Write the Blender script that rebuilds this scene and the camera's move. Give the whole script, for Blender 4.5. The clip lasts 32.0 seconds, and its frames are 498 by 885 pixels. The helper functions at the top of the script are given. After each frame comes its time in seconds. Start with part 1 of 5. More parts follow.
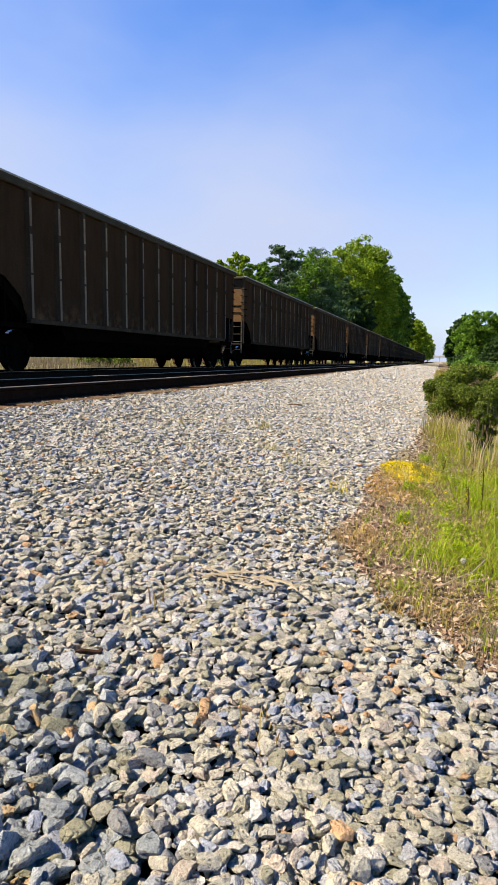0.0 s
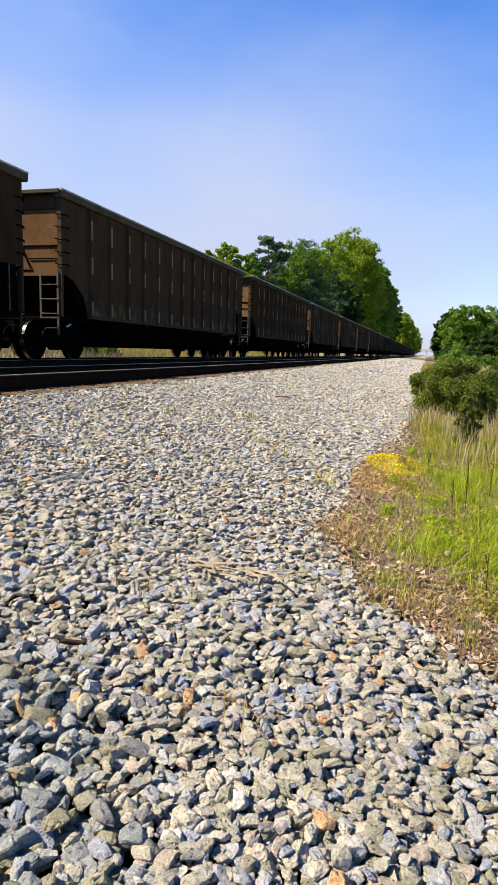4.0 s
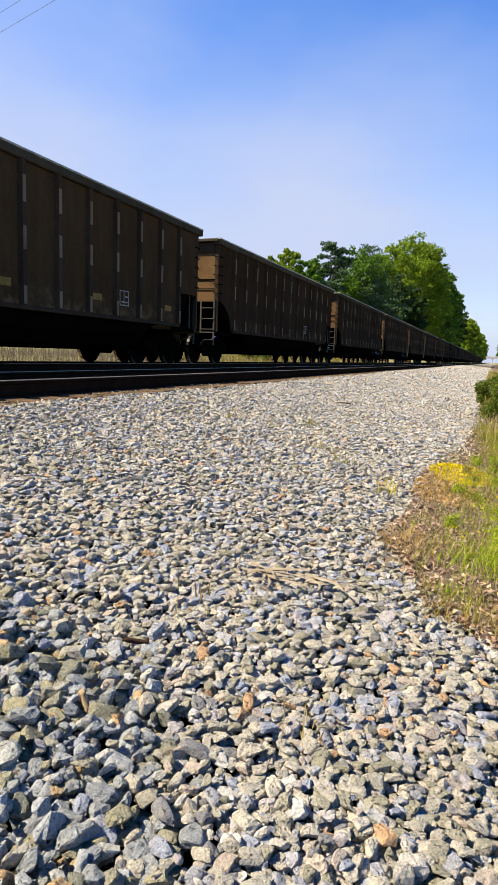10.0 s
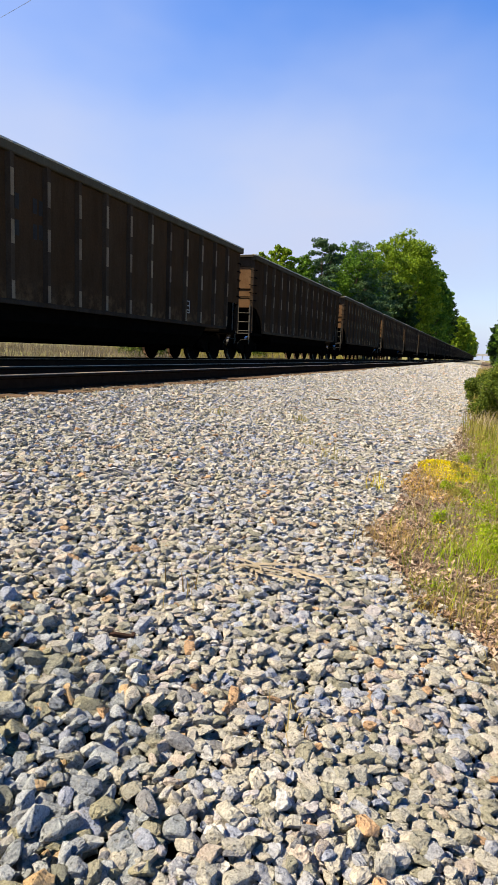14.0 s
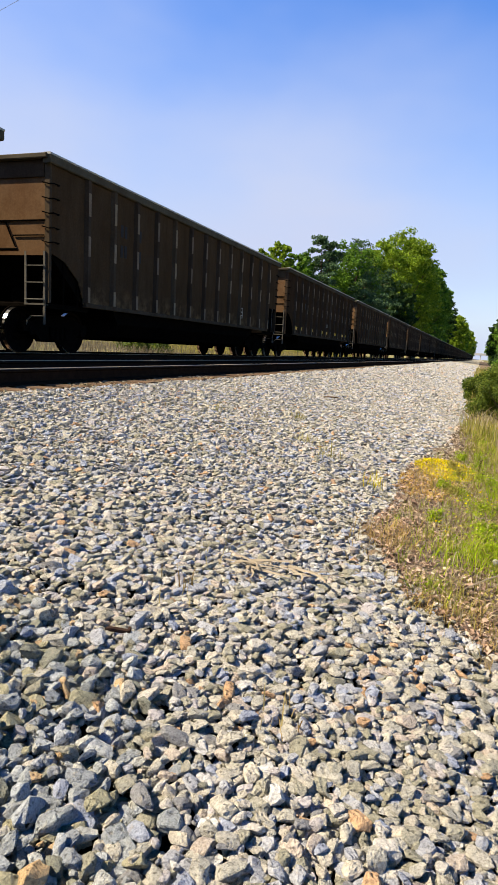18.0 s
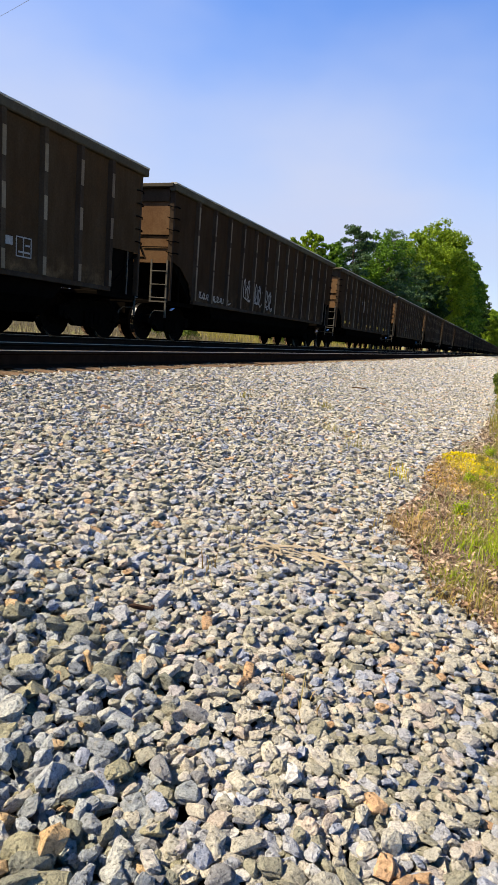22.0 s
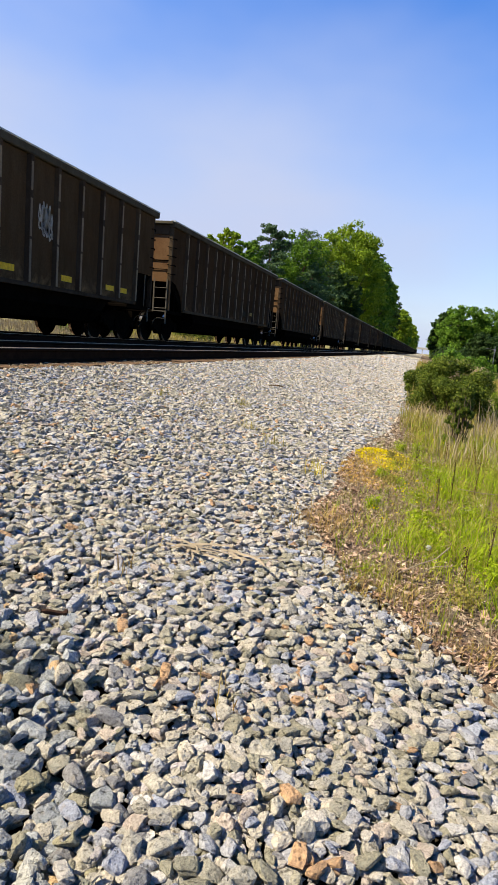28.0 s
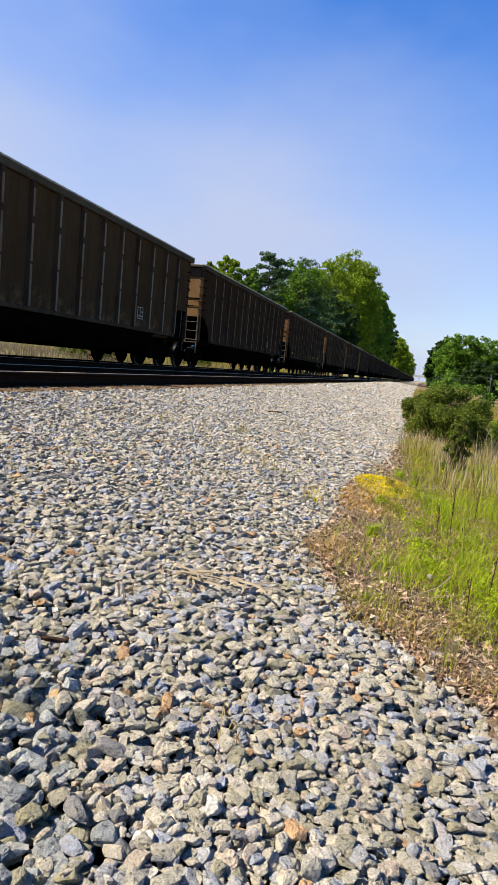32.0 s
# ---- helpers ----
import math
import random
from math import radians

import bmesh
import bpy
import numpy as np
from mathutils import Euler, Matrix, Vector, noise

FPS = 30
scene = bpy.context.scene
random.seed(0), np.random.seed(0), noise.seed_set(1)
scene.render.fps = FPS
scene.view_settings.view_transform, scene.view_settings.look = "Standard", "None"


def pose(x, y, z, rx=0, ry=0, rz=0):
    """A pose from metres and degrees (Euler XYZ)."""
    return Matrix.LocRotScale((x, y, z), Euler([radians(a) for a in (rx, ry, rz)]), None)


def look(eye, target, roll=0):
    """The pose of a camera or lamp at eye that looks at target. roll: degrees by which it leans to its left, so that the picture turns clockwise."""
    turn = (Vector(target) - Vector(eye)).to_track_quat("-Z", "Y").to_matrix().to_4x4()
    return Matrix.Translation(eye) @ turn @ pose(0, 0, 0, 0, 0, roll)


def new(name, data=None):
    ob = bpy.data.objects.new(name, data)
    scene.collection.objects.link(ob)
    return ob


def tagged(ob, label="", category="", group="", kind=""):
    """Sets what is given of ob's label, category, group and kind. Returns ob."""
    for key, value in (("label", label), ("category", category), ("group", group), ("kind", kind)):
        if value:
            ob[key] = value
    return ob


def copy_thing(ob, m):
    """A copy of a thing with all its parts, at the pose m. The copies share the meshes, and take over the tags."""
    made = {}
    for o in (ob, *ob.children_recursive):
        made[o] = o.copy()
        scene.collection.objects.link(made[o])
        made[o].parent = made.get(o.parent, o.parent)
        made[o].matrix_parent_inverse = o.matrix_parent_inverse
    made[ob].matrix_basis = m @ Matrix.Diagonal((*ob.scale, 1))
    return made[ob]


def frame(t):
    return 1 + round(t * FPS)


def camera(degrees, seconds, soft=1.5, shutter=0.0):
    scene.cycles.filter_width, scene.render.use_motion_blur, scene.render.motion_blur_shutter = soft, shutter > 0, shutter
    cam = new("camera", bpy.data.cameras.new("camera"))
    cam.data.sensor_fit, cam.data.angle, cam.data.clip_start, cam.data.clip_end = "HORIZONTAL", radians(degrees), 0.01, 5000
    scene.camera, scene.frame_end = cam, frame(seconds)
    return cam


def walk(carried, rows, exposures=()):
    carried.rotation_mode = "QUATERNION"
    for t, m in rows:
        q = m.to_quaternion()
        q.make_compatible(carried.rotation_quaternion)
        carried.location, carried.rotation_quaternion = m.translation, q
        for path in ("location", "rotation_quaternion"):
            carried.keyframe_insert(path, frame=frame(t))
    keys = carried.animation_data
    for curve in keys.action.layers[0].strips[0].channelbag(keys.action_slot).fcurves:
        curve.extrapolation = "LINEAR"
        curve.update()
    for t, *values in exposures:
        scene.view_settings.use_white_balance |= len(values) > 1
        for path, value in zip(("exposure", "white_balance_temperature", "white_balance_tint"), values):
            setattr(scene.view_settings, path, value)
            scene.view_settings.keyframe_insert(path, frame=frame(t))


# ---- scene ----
# the lens and the slow hand-held path, rows of t, x, y, z, yaw, pitch, roll
cam = camera(42.6, 32.0, soft=1.0)
PATH = [
    (0, 0, 0, 1, 16.458, -7.44, 0.8),
    (0.5, 0.001, 0.003, 0.999, 16.261, -7.604, 0.868),
    (1, 0.005, 0.006, 0.999, 15.885, -7.728, 0.965),
    (1.5, 0.006, 0.007, 1, 15.633, -7.78, 0.959),
    (2, 0.01, 0.007, 1.003, 15.374, -7.83, 1.059),
    (2.5, 0.002, 0.009, 1.002, 15.283, -7.906, 1.211),
    (4.5, 0, 0.002, 0.999, 15.204, -8.207, 1.593),
    (5, -0.006, 0, 0.999, 15.183, -8.196, 1.684),
    (5.5, -0.025, -0.006, 1.001, 16.121, -7.819, 1.986),
    (6, -0.027, -0.005, 1.002, 17.227, -7.644, 2.012),
    (6.5, -0.024, -0.005, 1.001, 18.218, -7.67, 2.04),
    (7, -0.025, -0.002, 0.998, 19.379, -7.745, 2.024),
    (7.5, -0.027, 0.001, 0.997, 19.776, -7.735, 2.024),
    (8, -0.025, 0.003, 0.994, 19.99, -7.74, 2.026),
    (8.5, -0.026, 0.002, 0.994, 20.181, -7.809, 2.034),
    (9, -0.021, -0.003, 0.998, 20.426, -7.837, 2.038),
    (9.5, -0.022, -0.004, 0.998, 20.491, -7.859, 2.097),
    (10, -0.018, -0.002, 0.999, 20.525, -7.852, 1.989),
    (10.5, -0.015, -0.003, 1, 20.375, -7.894, 2.058),
    (11, -0.012, -0.004, 1.001, 20.198, -7.883, 2.111),
    (11.5, -0.011, -0.002, 0.998, 20.07, -7.887, 2.104),
    (12, -0.008, -0.006, 0.999, 19.927, -7.957, 2.103),
    (12.5, -0.01, -0.009, 1, 19.811, -8.027, 2.141),
    (13, -0.008, -0.006, 0.998, 19.699, -7.974, 2.113),
    (13.5, -0.004, -0.003, 0.996, 19.633, -8.046, 2.077),
    (14, -0.004, -0.003, 0.996, 19.679, -8.148, 2.253),
    (14.5, -0.004, -0.002, 0.998, 19.713, -8.223, 2.362),
    (16.5, -0.003, -0.001, 0.992, 19.518, -8.439, 2.836),
    (17, -0.007, -0.005, 0.996, 19.574, -8.435, 3.014),
    (17.5, -0.004, -0.005, 0.995, 19.585, -8.463, 3.02),
    (18, -0.003, -0.009, 0.997, 19.433, -8.434, 2.965),
    (18.5, -0.001, -0.007, 0.996, 19.147, -8.468, 3.146),
    (19, -0.001, -0.01, 0.997, 19.002, -8.448, 3.301),
    (19.5, 0.012, -0.009, 0.992, 18.871, -8.557, 3.462),
    (20, 0.014, -0.006, 0.983, 18.907, -8.615, 3.867),
    (20.5, 0.01, -0.004, 0.983, 19.911, -8.513, 4.131),
    (21, 0.03, -0.006, 0.978, 21.512, -8.39, 4.365),
    (21.5, -0.004, -0.011, 0.98, 21.844, -8.945, 4.308),
    (22, -0.004, -0.016, 0.979, 21.683, -9.521, 4.374),
    (22.5, 0.026, -0.002, 0.987, 19.681, -9.782, 4.709),
    (23, 0.036, 0.002, 0.981, 17.979, -9.141, 4.721),
    (23.5, 0.028, 0.005, 0.984, 17.02, -9.172, 4.726),
    (24, 0.007, 0.016, 0.977, 16.839, -9.275, 4.98),
    (24.5, -0.007, 0.01, 0.979, 16.962, -9.354, 5.209),
    (26.5, 0.022, -0.034, 0.991, 16.403, -9.336, 4.664),
    (27, 0.021, -0.027, 0.984, 15.415, -9.359, 4.669),
    (27.5, 0.012, -0.021, 0.983, 14.761, -9.205, 4.843),
    (28, 0.011, -0.016, 0.987, 14.381, -9.19, 4.896),
    (28.5, 0.009, -0.023, 0.992, 14.253, -8.861, 5.113),
    (29, 0.001, -0.026, 0.988, 14.222, -8.316, 5.262),
    (29.5, 0.003, -0.018, 0.984, 14.2, -8.178, 5.252),
    (30, 0.003, -0.02, 0.984, 14.147, -8.135, 5.179),
    (30.5, 0.003, -0.024, 0.987, 14.109, -8, 5.41),
    (31, -0.005, -0.031, 0.99, 14.105, -7.496, 5.566),
    (31.5, -0.005, -0.032, 0.989, 14.184, -7.179, 5.769),
    (32, -0.011, -0.025, 0.991, 14.312, -6.902, 5.503),
]


def held(x, y, z, yaw, pitch, roll):
    return pose(x, y, z) @ pose(0, 0, 0, 0, 0, yaw) @ pose(0, 0, 0, 90 + pitch) @ pose(0, 0, 0, 0, 0, roll)


walk(cam, [(r[0], held(*r[1:])) for r in PATH], exposures=[(0.0, 1.08, 7240, 8), (22.0, 1.08, 7330, 8), (27.0, 1.04, 7270, 8), (32.0, 0.95, 7120, 8)])

# ---- light ----
SUN_FROM = Vector((-0.90, -0.42, 1.0)).normalized()
world = bpy.data.worlds.new("sky")
scene.world = world
world.use_nodes = True
wn, wl = world.node_tree.nodes, world.node_tree.links
wn.clear()
w_out = wn.new("ShaderNodeOutputWorld")
w_bg = wn.new("ShaderNodeBackground")
w_sky = wn.new("ShaderNodeTexSky")
w_sky.sky_type = "NISHITA"
w_sky.sun_disc = False
w_sky.sun_elevation = math.asin(SUN_FROM.z)
w_sky.sun_rotation = math.atan2(SUN_FROM.x, SUN_FROM.y)
w_sky.air_density, w_sky.dust_density, w_sky.ozone_density = 1.0, 0.6, 3.0
w_bg.inputs["Strength"].default_value = 0.075
# pale haze: thick low down and on the sun's side, in soft patches higher up
w_co = wn.new("ShaderNodeTexCoord")
w_sep = wn.new("ShaderNodeSeparateXYZ")
wl.new(w_co.outputs["Generated"], w_sep.inputs["Vector"])
w_map = wn.new("ShaderNodeMapping")
w_map.inputs["Scale"].default_value = (1.0, 1.0, 2.0)
w_noise = wn.new("ShaderNodeTexNoise")
w_noise.inputs["Scale"].default_value = 1.9
w_noise.inputs["Detail"].default_value = 4.0
w_noise.inputs["Roughness"].default_value = 0.5
wl.new(w_co.outputs["Generated"], w_map.inputs["Vector"])
wl.new(w_map.outputs["Vector"], w_noise.inputs["Vector"])


def w_math(op, a, c):
    n = wn.new("ShaderNodeMath")
    n.operation = op
    for k, src in enumerate((a, c)):
        if hasattr(src, "links"):
            wl.new(src, n.inputs[k])
        else:
            n.inputs[k].default_value = src
    return n


w_low = wn.new("ShaderNodeMapRange")
w_low.interpolation_type = "SMOOTHSTEP"
w_low.inputs["From Min"].default_value = 0.0
w_low.inputs["From Max"].default_value = 0.62
w_low.inputs["To Min"].default_value = 0.95
w_low.inputs["To Max"].default_value = 0.02
wl.new(w_sep.outputs["Z"], w_low.inputs["Value"])
w_side = w_math("MULTIPLY", w_math("ADD", w_sep.outputs["X"], 0.12).outputs[0], -0.45)
w_patch = w_math("MULTIPLY", w_math("SUBTRACT", w_noise.outputs["Fac"], 0.5).outputs[0], 1.0)
w_fac = w_math("ADD", w_math("ADD", w_low.outputs["Result"], w_side.outputs[0]).outputs[0], w_patch.outputs[0])
w_fac.use_clamp = True
w_mix = wn.new("ShaderNodeMixRGB")
w_mix.inputs["Color2"].default_value = (3.62, 4.30, 6.45, 1)
w_hue = wn.new("ShaderNodeHueSaturation")
w_hue.inputs["Hue"].default_value = 0.516
w_hue.inputs["Saturation"].default_value = 1.5
w_hue.inputs["Value"].default_value = 1.75
wl.new(w_sky.outputs["Color"], w_hue.inputs["Color"])
wl.new(w_fac.outputs[0], w_mix.inputs["Fac"])
wl.new(w_hue.outputs["Color"], w_mix.inputs["Color1"])
# the clear sky deepens towards the zenith
w_deep = wn.new("ShaderNodeMapRange")
w_deep.interpolation_type = "SMOOTHSTEP"
w_deep.inputs["From Min"].default_value = 0.42
w_deep.inputs["From Max"].default_value = 1.0
w_deep.inputs["To Min"].default_value = 0.0
w_deep.inputs["To Max"].default_value = 1.0
wl.new(w_sep.outputs["Z"], w_deep.inputs["Value"])
w_mul = wn.new("ShaderNodeMixRGB")
w_mul.blend_type = "MULTIPLY"
w_mul.inputs["Color2"].default_value = (0.46, 0.37, 0.28, 1)
wl.new(w_mix.outputs["Color"], w_mul.inputs["Color1"])
wl.new(w_deep.outputs["Result"], w_mul.inputs["Fac"])
wl.new(w_mul.outputs["Color"], w_bg.inputs["Color"])
wl.new(w_bg.outputs["Background"], w_out.inputs["Surface"])

sun_data = bpy.data.lights.new("sun", "SUN")
sun_data.energy, sun_data.angle, sun_data.color = 5.0, radians(0.5), (1.0, 0.92, 0.79)
sun = new("sun", sun_data)
sun.matrix_world = look(SUN_FROM * 80, (0, 0, 0))

# ---- materials ----


class Nodes:
    """A small helper round one principled material."""

    def __init__(self, name, rough=0.7, metal=0.0):
        self.mat = bpy.data.materials.new(name)
        self.mat.use_nodes = True
        self.t = self.mat.node_tree
        self.p = self.t.nodes["Principled BSDF"]
        self.p.inputs["Roughness"].default_value = rough
        self.p.inputs["Metallic"].default_value = metal
        self.p.inputs["Specular IOR Level"].default_value = 0.12 if rough < 0.8 else 0.0

    def add(self, kind, **values):
        n = self.t.nodes.new(kind)
        for key, value in values.items():
            n.inputs[key.replace("_", " ")].default_value = value
        return n

    def link(self, a, b):
        self.t.links.new(a, b)

    def noise(self, scale, detail=4.0, rough=0.6, stretch=None, space="Object"):
        co = self.add("ShaderNodeTexCoord")
        n = self.add("ShaderNodeTexNoise", Scale=scale, Detail=detail, Roughness=rough)
        src = co.outputs[space]
        if stretch:
            m = self.add("ShaderNodeMapping", Scale=stretch)
            self.link(src, m.inputs["Vector"])
            src = m.outputs["Vector"]
        self.link(src, n.inputs["Vector"])
        return n.outputs["Fac"]

    def ramp(self, fac, stops):
        r = self.add("ShaderNodeValToRGB")
        e = r.color_ramp.elements
        while len(e) < len(stops):
            e.new(0.5)
        for el, (at, col) in zip(e, stops):
            el.position, el.color = at, (*col, 1)
        self.link(fac, r.inputs["Fac"])
        return r.outputs["Color"]

    def mix(self, fac, a, b, blend="MIX"):
        m = self.add("ShaderNodeMixRGB")
        m.blend_type = blend
        for src, key in ((fac, "Fac"), (a, "Color1"), (b, "Color2")):
            if hasattr(src, "default_value") and hasattr(src, "links"):
                self.link(src, m.inputs[key])
            elif key == "Fac":
                m.inputs[key].default_value = src
            else:
                m.inputs[key].default_value = (*src, 1)
        return m.outputs["Color"]

    def math(self, op, a, b=0.0):
        m = self.add("ShaderNodeMath")
        m.operation = op
        for i, src in enumerate((a, b)):
            if hasattr(src, "links"):
                self.link(src, m.inputs[i])
            else:
                m.inputs[i].default_value = src
        return m.outputs[0]

    def colour(self, src):
        self.link(src, self.p.inputs["Base Color"])

    def bump(self, src, strength=0.4, dist=0.01):
        b = self.add("ShaderNodeBump", Strength=strength, Distance=dist)
        self.link(src, b.inputs["Height"])
        self.link(b.outputs["Normal"], self.p.inputs["Normal"])

    def island(self):
        g = self.add("ShaderNodeNewGeometry")
        o = self.add("ShaderNodeObjectInfo")
        return self.math("FRACT", self.math("ADD", g.outputs["Random Per Island"], o.outputs["Random"]))


def plain(name, col, rough=0.7, metal=0.0, scale=6.0, spread=0.25, bump=0.2):
    n = Nodes(name, rough, metal)
    big, fine = n.noise(scale, 5), n.noise(scale * 9, 3)
    c = n.ramp(n.math("ADD", n.math("MULTIPLY", big, 0.65), n.math("MULTIPLY", fine, 0.35)),
               [(0.3, [v * (1 - spread) for v in col]), (0.7, [min(1, v * (1 + spread)) for v in col])])
    n.colour(c)
    n.bump(fine, bump, 0.004)
    return n.mat


def car_paint(name, base, rust, dust, amount, splash=None):
    """Weathered steel: streaks that run down, rust blotches, coal dust."""
    n = Nodes(name, 0.82)
    o = n.add("ShaderNodeObjectInfo")
    co = n.add("ShaderNodeTexCoord")
    streak_map = n.add("ShaderNodeMapping", Scale=(1.0, 1.6, 0.45))
    n.link(co.outputs["Object"], streak_map.inputs["Vector"])
    streak = n.add("ShaderNodeTexNoise", Scale=2.2, Detail=5.0, Roughness=0.65)
    n.link(streak_map.outputs["Vector"], streak.inputs["Vector"])
    blot = n.noise(1.3, 6, 0.65)
    fine = n.noise(28.0, 3, 0.6)
    c = n.mix(n.ramp(streak.outputs["Fac"], [(0.35, (0, 0, 0)), (0.75, (1, 1, 1))]), base, dust)
    c = n.mix(n.math("MULTIPLY", n.ramp(blot, [(0.5, (0, 0, 0)), (0.72, (1, 1, 1))]), amount), c, rust)
    if splash:
        # pale dust thrown up along the foot of the side
        sep = n.add("ShaderNodeSeparateXYZ")
        n.link(co.outputs["Object"], sep.inputs["Vector"])
        low = n.ramp(n.math("DIVIDE", sep.outputs["Z"], 4.0), [(0.27, (1, 1, 1)), (0.40, (0, 0, 0))])
        c = n.mix(n.math("MULTIPLY", low, n.ramp(n.noise(3.2, 5, 0.7), [(0.45, (0, 0, 0)), (0.68, (1, 1, 1))])), c, splash)
    c = n.mix(0.35, c, n.ramp(fine, [(0.3, (0.25, 0.25, 0.25)), (0.8, (1, 1, 1))]), "MULTIPLY")
    # no two cars weather alike
    c = n.mix(1.0, c, n.ramp(o.outputs["Random"], [(0.0, (0.78, 0.76, 0.76)), (0.5, (1.05, 1.0, 0.95)), (1.0, (1.25, 1.27, 1.18))]), "MULTIPLY")
    n.colour(c)
    n.bump(n.math("ADD", fine, n.math("MULTIPLY", blot, 2.0)), 0.25, 0.006)
    return n.mat


# sides coloured darker for their shade, ends lighter for the sun on them
MAT_SIDE_SHADED = car_paint("shaded_side_paint", (0.046, 0.0275, 0.0155), (0.070, 0.037, 0.018), (0.064, 0.042, 0.026), 0.6, (0.15, 0.095, 0.052))
MAT_END_SUNLIT = car_paint("sunlit_end_paint", (0.145, 0.083, 0.043), (0.10, 0.052, 0.026), (0.175, 0.112, 0.064), 0.6)
MAT_RIB = car_paint("car_rib_paint", (0.050, 0.036, 0.025), (0.058, 0.036, 0.021), (0.082, 0.062, 0.045), 0.5)
MAT_PLATE = car_paint("pale_plate", (0.20, 0.155, 0.106), (0.10, 0.066, 0.04), (0.25, 0.20, 0.145), 0.6)
MAT_CHORD = car_paint("chord_paint", (0.070, 0.060, 0.043), (0.060, 0.043, 0.029), (0.10, 0.088, 0.066), 0.6)
MAT_SUNLIT_LIP = plain("sunlit_edge_paint", (0.36, 0.35, 0.30), 0.7, 0, 6, 0.4)
# near black: the shade beneath the cars is put into this colour
MAT_UNDER = plain("shade_black_underframe", (0.0045, 0.0036, 0.0028), 0.9, 0, 5, 0.5)
MAT_GRAB = plain("grab_iron_paint", (0.085, 0.076, 0.062), 0.7, 0.0, 14, 0.35)
MAT_TREAD = plain("polished_tread", (0.62, 0.60, 0.56), 0.20, 1.0, 20, 0.08, 0.02)
# wheel faces are blackened for the same shade
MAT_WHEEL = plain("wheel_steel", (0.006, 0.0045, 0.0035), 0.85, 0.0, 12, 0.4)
MAT_YELLOW = plain("yellow_reflector", (0.60, 0.35, 0.006), 0.45, 0, 16, 0.35)
MAT_WORN_YELLOW = plain("worn_reflector", (0.20, 0.125, 0.025), 0.6, 0, 16, 0.5)
MAT_WHITE = plain("white_stencil", (0.30, 0.29, 0.27), 0.6, 0, 18, 0.3)
MAT_SPRAY = plain("pale_spray_paint", (0.36, 0.32, 0.28), 0.6, 0, 18, 0.4)
MAT_FADED = plain("faded_lettering", (0.022, 0.019, 0.017), 0.7, 0, 18, 0.4)
MAT_RAIL = plain("rail_steel", (0.02, 0.012, 0.008), 0.85, 0.0, 10, 0.35)
MAT_HEAD_SHEEN = plain("rail_head_sheen", (0.40, 0.29, 0.19), 0.5, 0.0, 10, 0.1, 0.05)
MAT_POST = plain("white_post_paint", (0.55, 0.54, 0.50), 0.6, 0, 18, 0.15)
MAT_CONCRETE = plain("concrete", (0.42, 0.41, 0.39), 0.85, 0, 1.5, 0.2)
MAT_WIRE = plain("wire_metal", (0.16, 0.17, 0.19), 0.5, 0.6, 10, 0.1)
MAT_BARK = plain("bark", (0.10, 0.075, 0.055), 0.9, 0, 6, 0.4, 0.8)


WARM_STONES = [(0.0, (0.486, 0.463, 0.396)), (0.13, (0.573, 0.523, 0.432)), (0.22, (0.357, 0.340, 0.259)), (0.33, (0.460, 0.471, 0.503)), (0.44, (0.600, 0.562, 0.501)), (0.50, (0.385, 0.419, 0.508)), (0.57, (0.536, 0.502, 0.423)),
               (0.68, (0.415, 0.393, 0.315)), (0.76, (0.558, 0.477, 0.402)), (0.83, (0.289, 0.289, 0.296)), (0.89, (0.522, 0.488, 0.487)), (0.93, (0.562, 0.362, 0.214)), (0.955, (0.624, 0.612, 0.587))]
BLUE_STONES = [(0.0, (0.360, 0.384, 0.393)), (0.22, (0.264, 0.266, 0.218)), (0.38, (0.456, 0.484, 0.503)), (0.55, (0.396, 0.372, 0.258)), (0.68, (0.312, 0.336, 0.361)), (0.82, (0.545, 0.548, 0.507)), (0.94, (0.571, 0.405, 0.240))]
RUST_STONES = [(0.0, (0.27, 0.20, 0.12)), (0.3, (0.34, 0.27, 0.17)), (0.6, (0.21, 0.145, 0.085)), (0.8, (0.38, 0.34, 0.25))]


def stone_material(name, stops):
    n = Nodes(name, 0.85)
    base = n.ramp(n.island(), stops)
    for el in n.t.nodes:
        if el.bl_idname == "ShaderNodeValToRGB":
            el.color_ramp.interpolation = "CONSTANT"
    speck = n.noise(190.0, 4, 0.8)
    vein = n.noise(34.0, 5, 0.7)
    band = n.noise(60.0, 3, 0.6, (1.0, 0.35, 1.6))
    c = n.mix(0.85, base, n.ramp(speck, [(0.34, (0.50, 0.49, 0.48)), (0.52, (1.0, 1.0, 1.0)), (0.68, (1.22, 1.21, 1.18))]), "MULTIPLY")
    c = n.mix(0.6, c, n.ramp(band, [(0.35, (0.66, 0.66, 0.68)), (0.65, (1.12, 1.11, 1.09))]), "MULTIPLY")
    c = n.mix(n.ramp(vein, [(0.56, (0, 0, 0)), (0.74, (0.4, 0.4, 0.4))]), c, (0.52, 0.44, 0.31))
    pit = n.noise(85.0, 2, 0.5)
    hole = n.ramp(pit, [(0.30, (0.35, 0.34, 0.32)), (0.40, (1, 1, 1))])
    n.colour(n.mix(0.8, c, hole, "MULTIPLY"))
    n.bump(n.math("ADD", n.math("ADD", speck, n.math("MULTIPLY", vein, 2.2)), n.math("MULTIPLY", hole, 0.8)), 0.9, 0.010)
    return n.mat


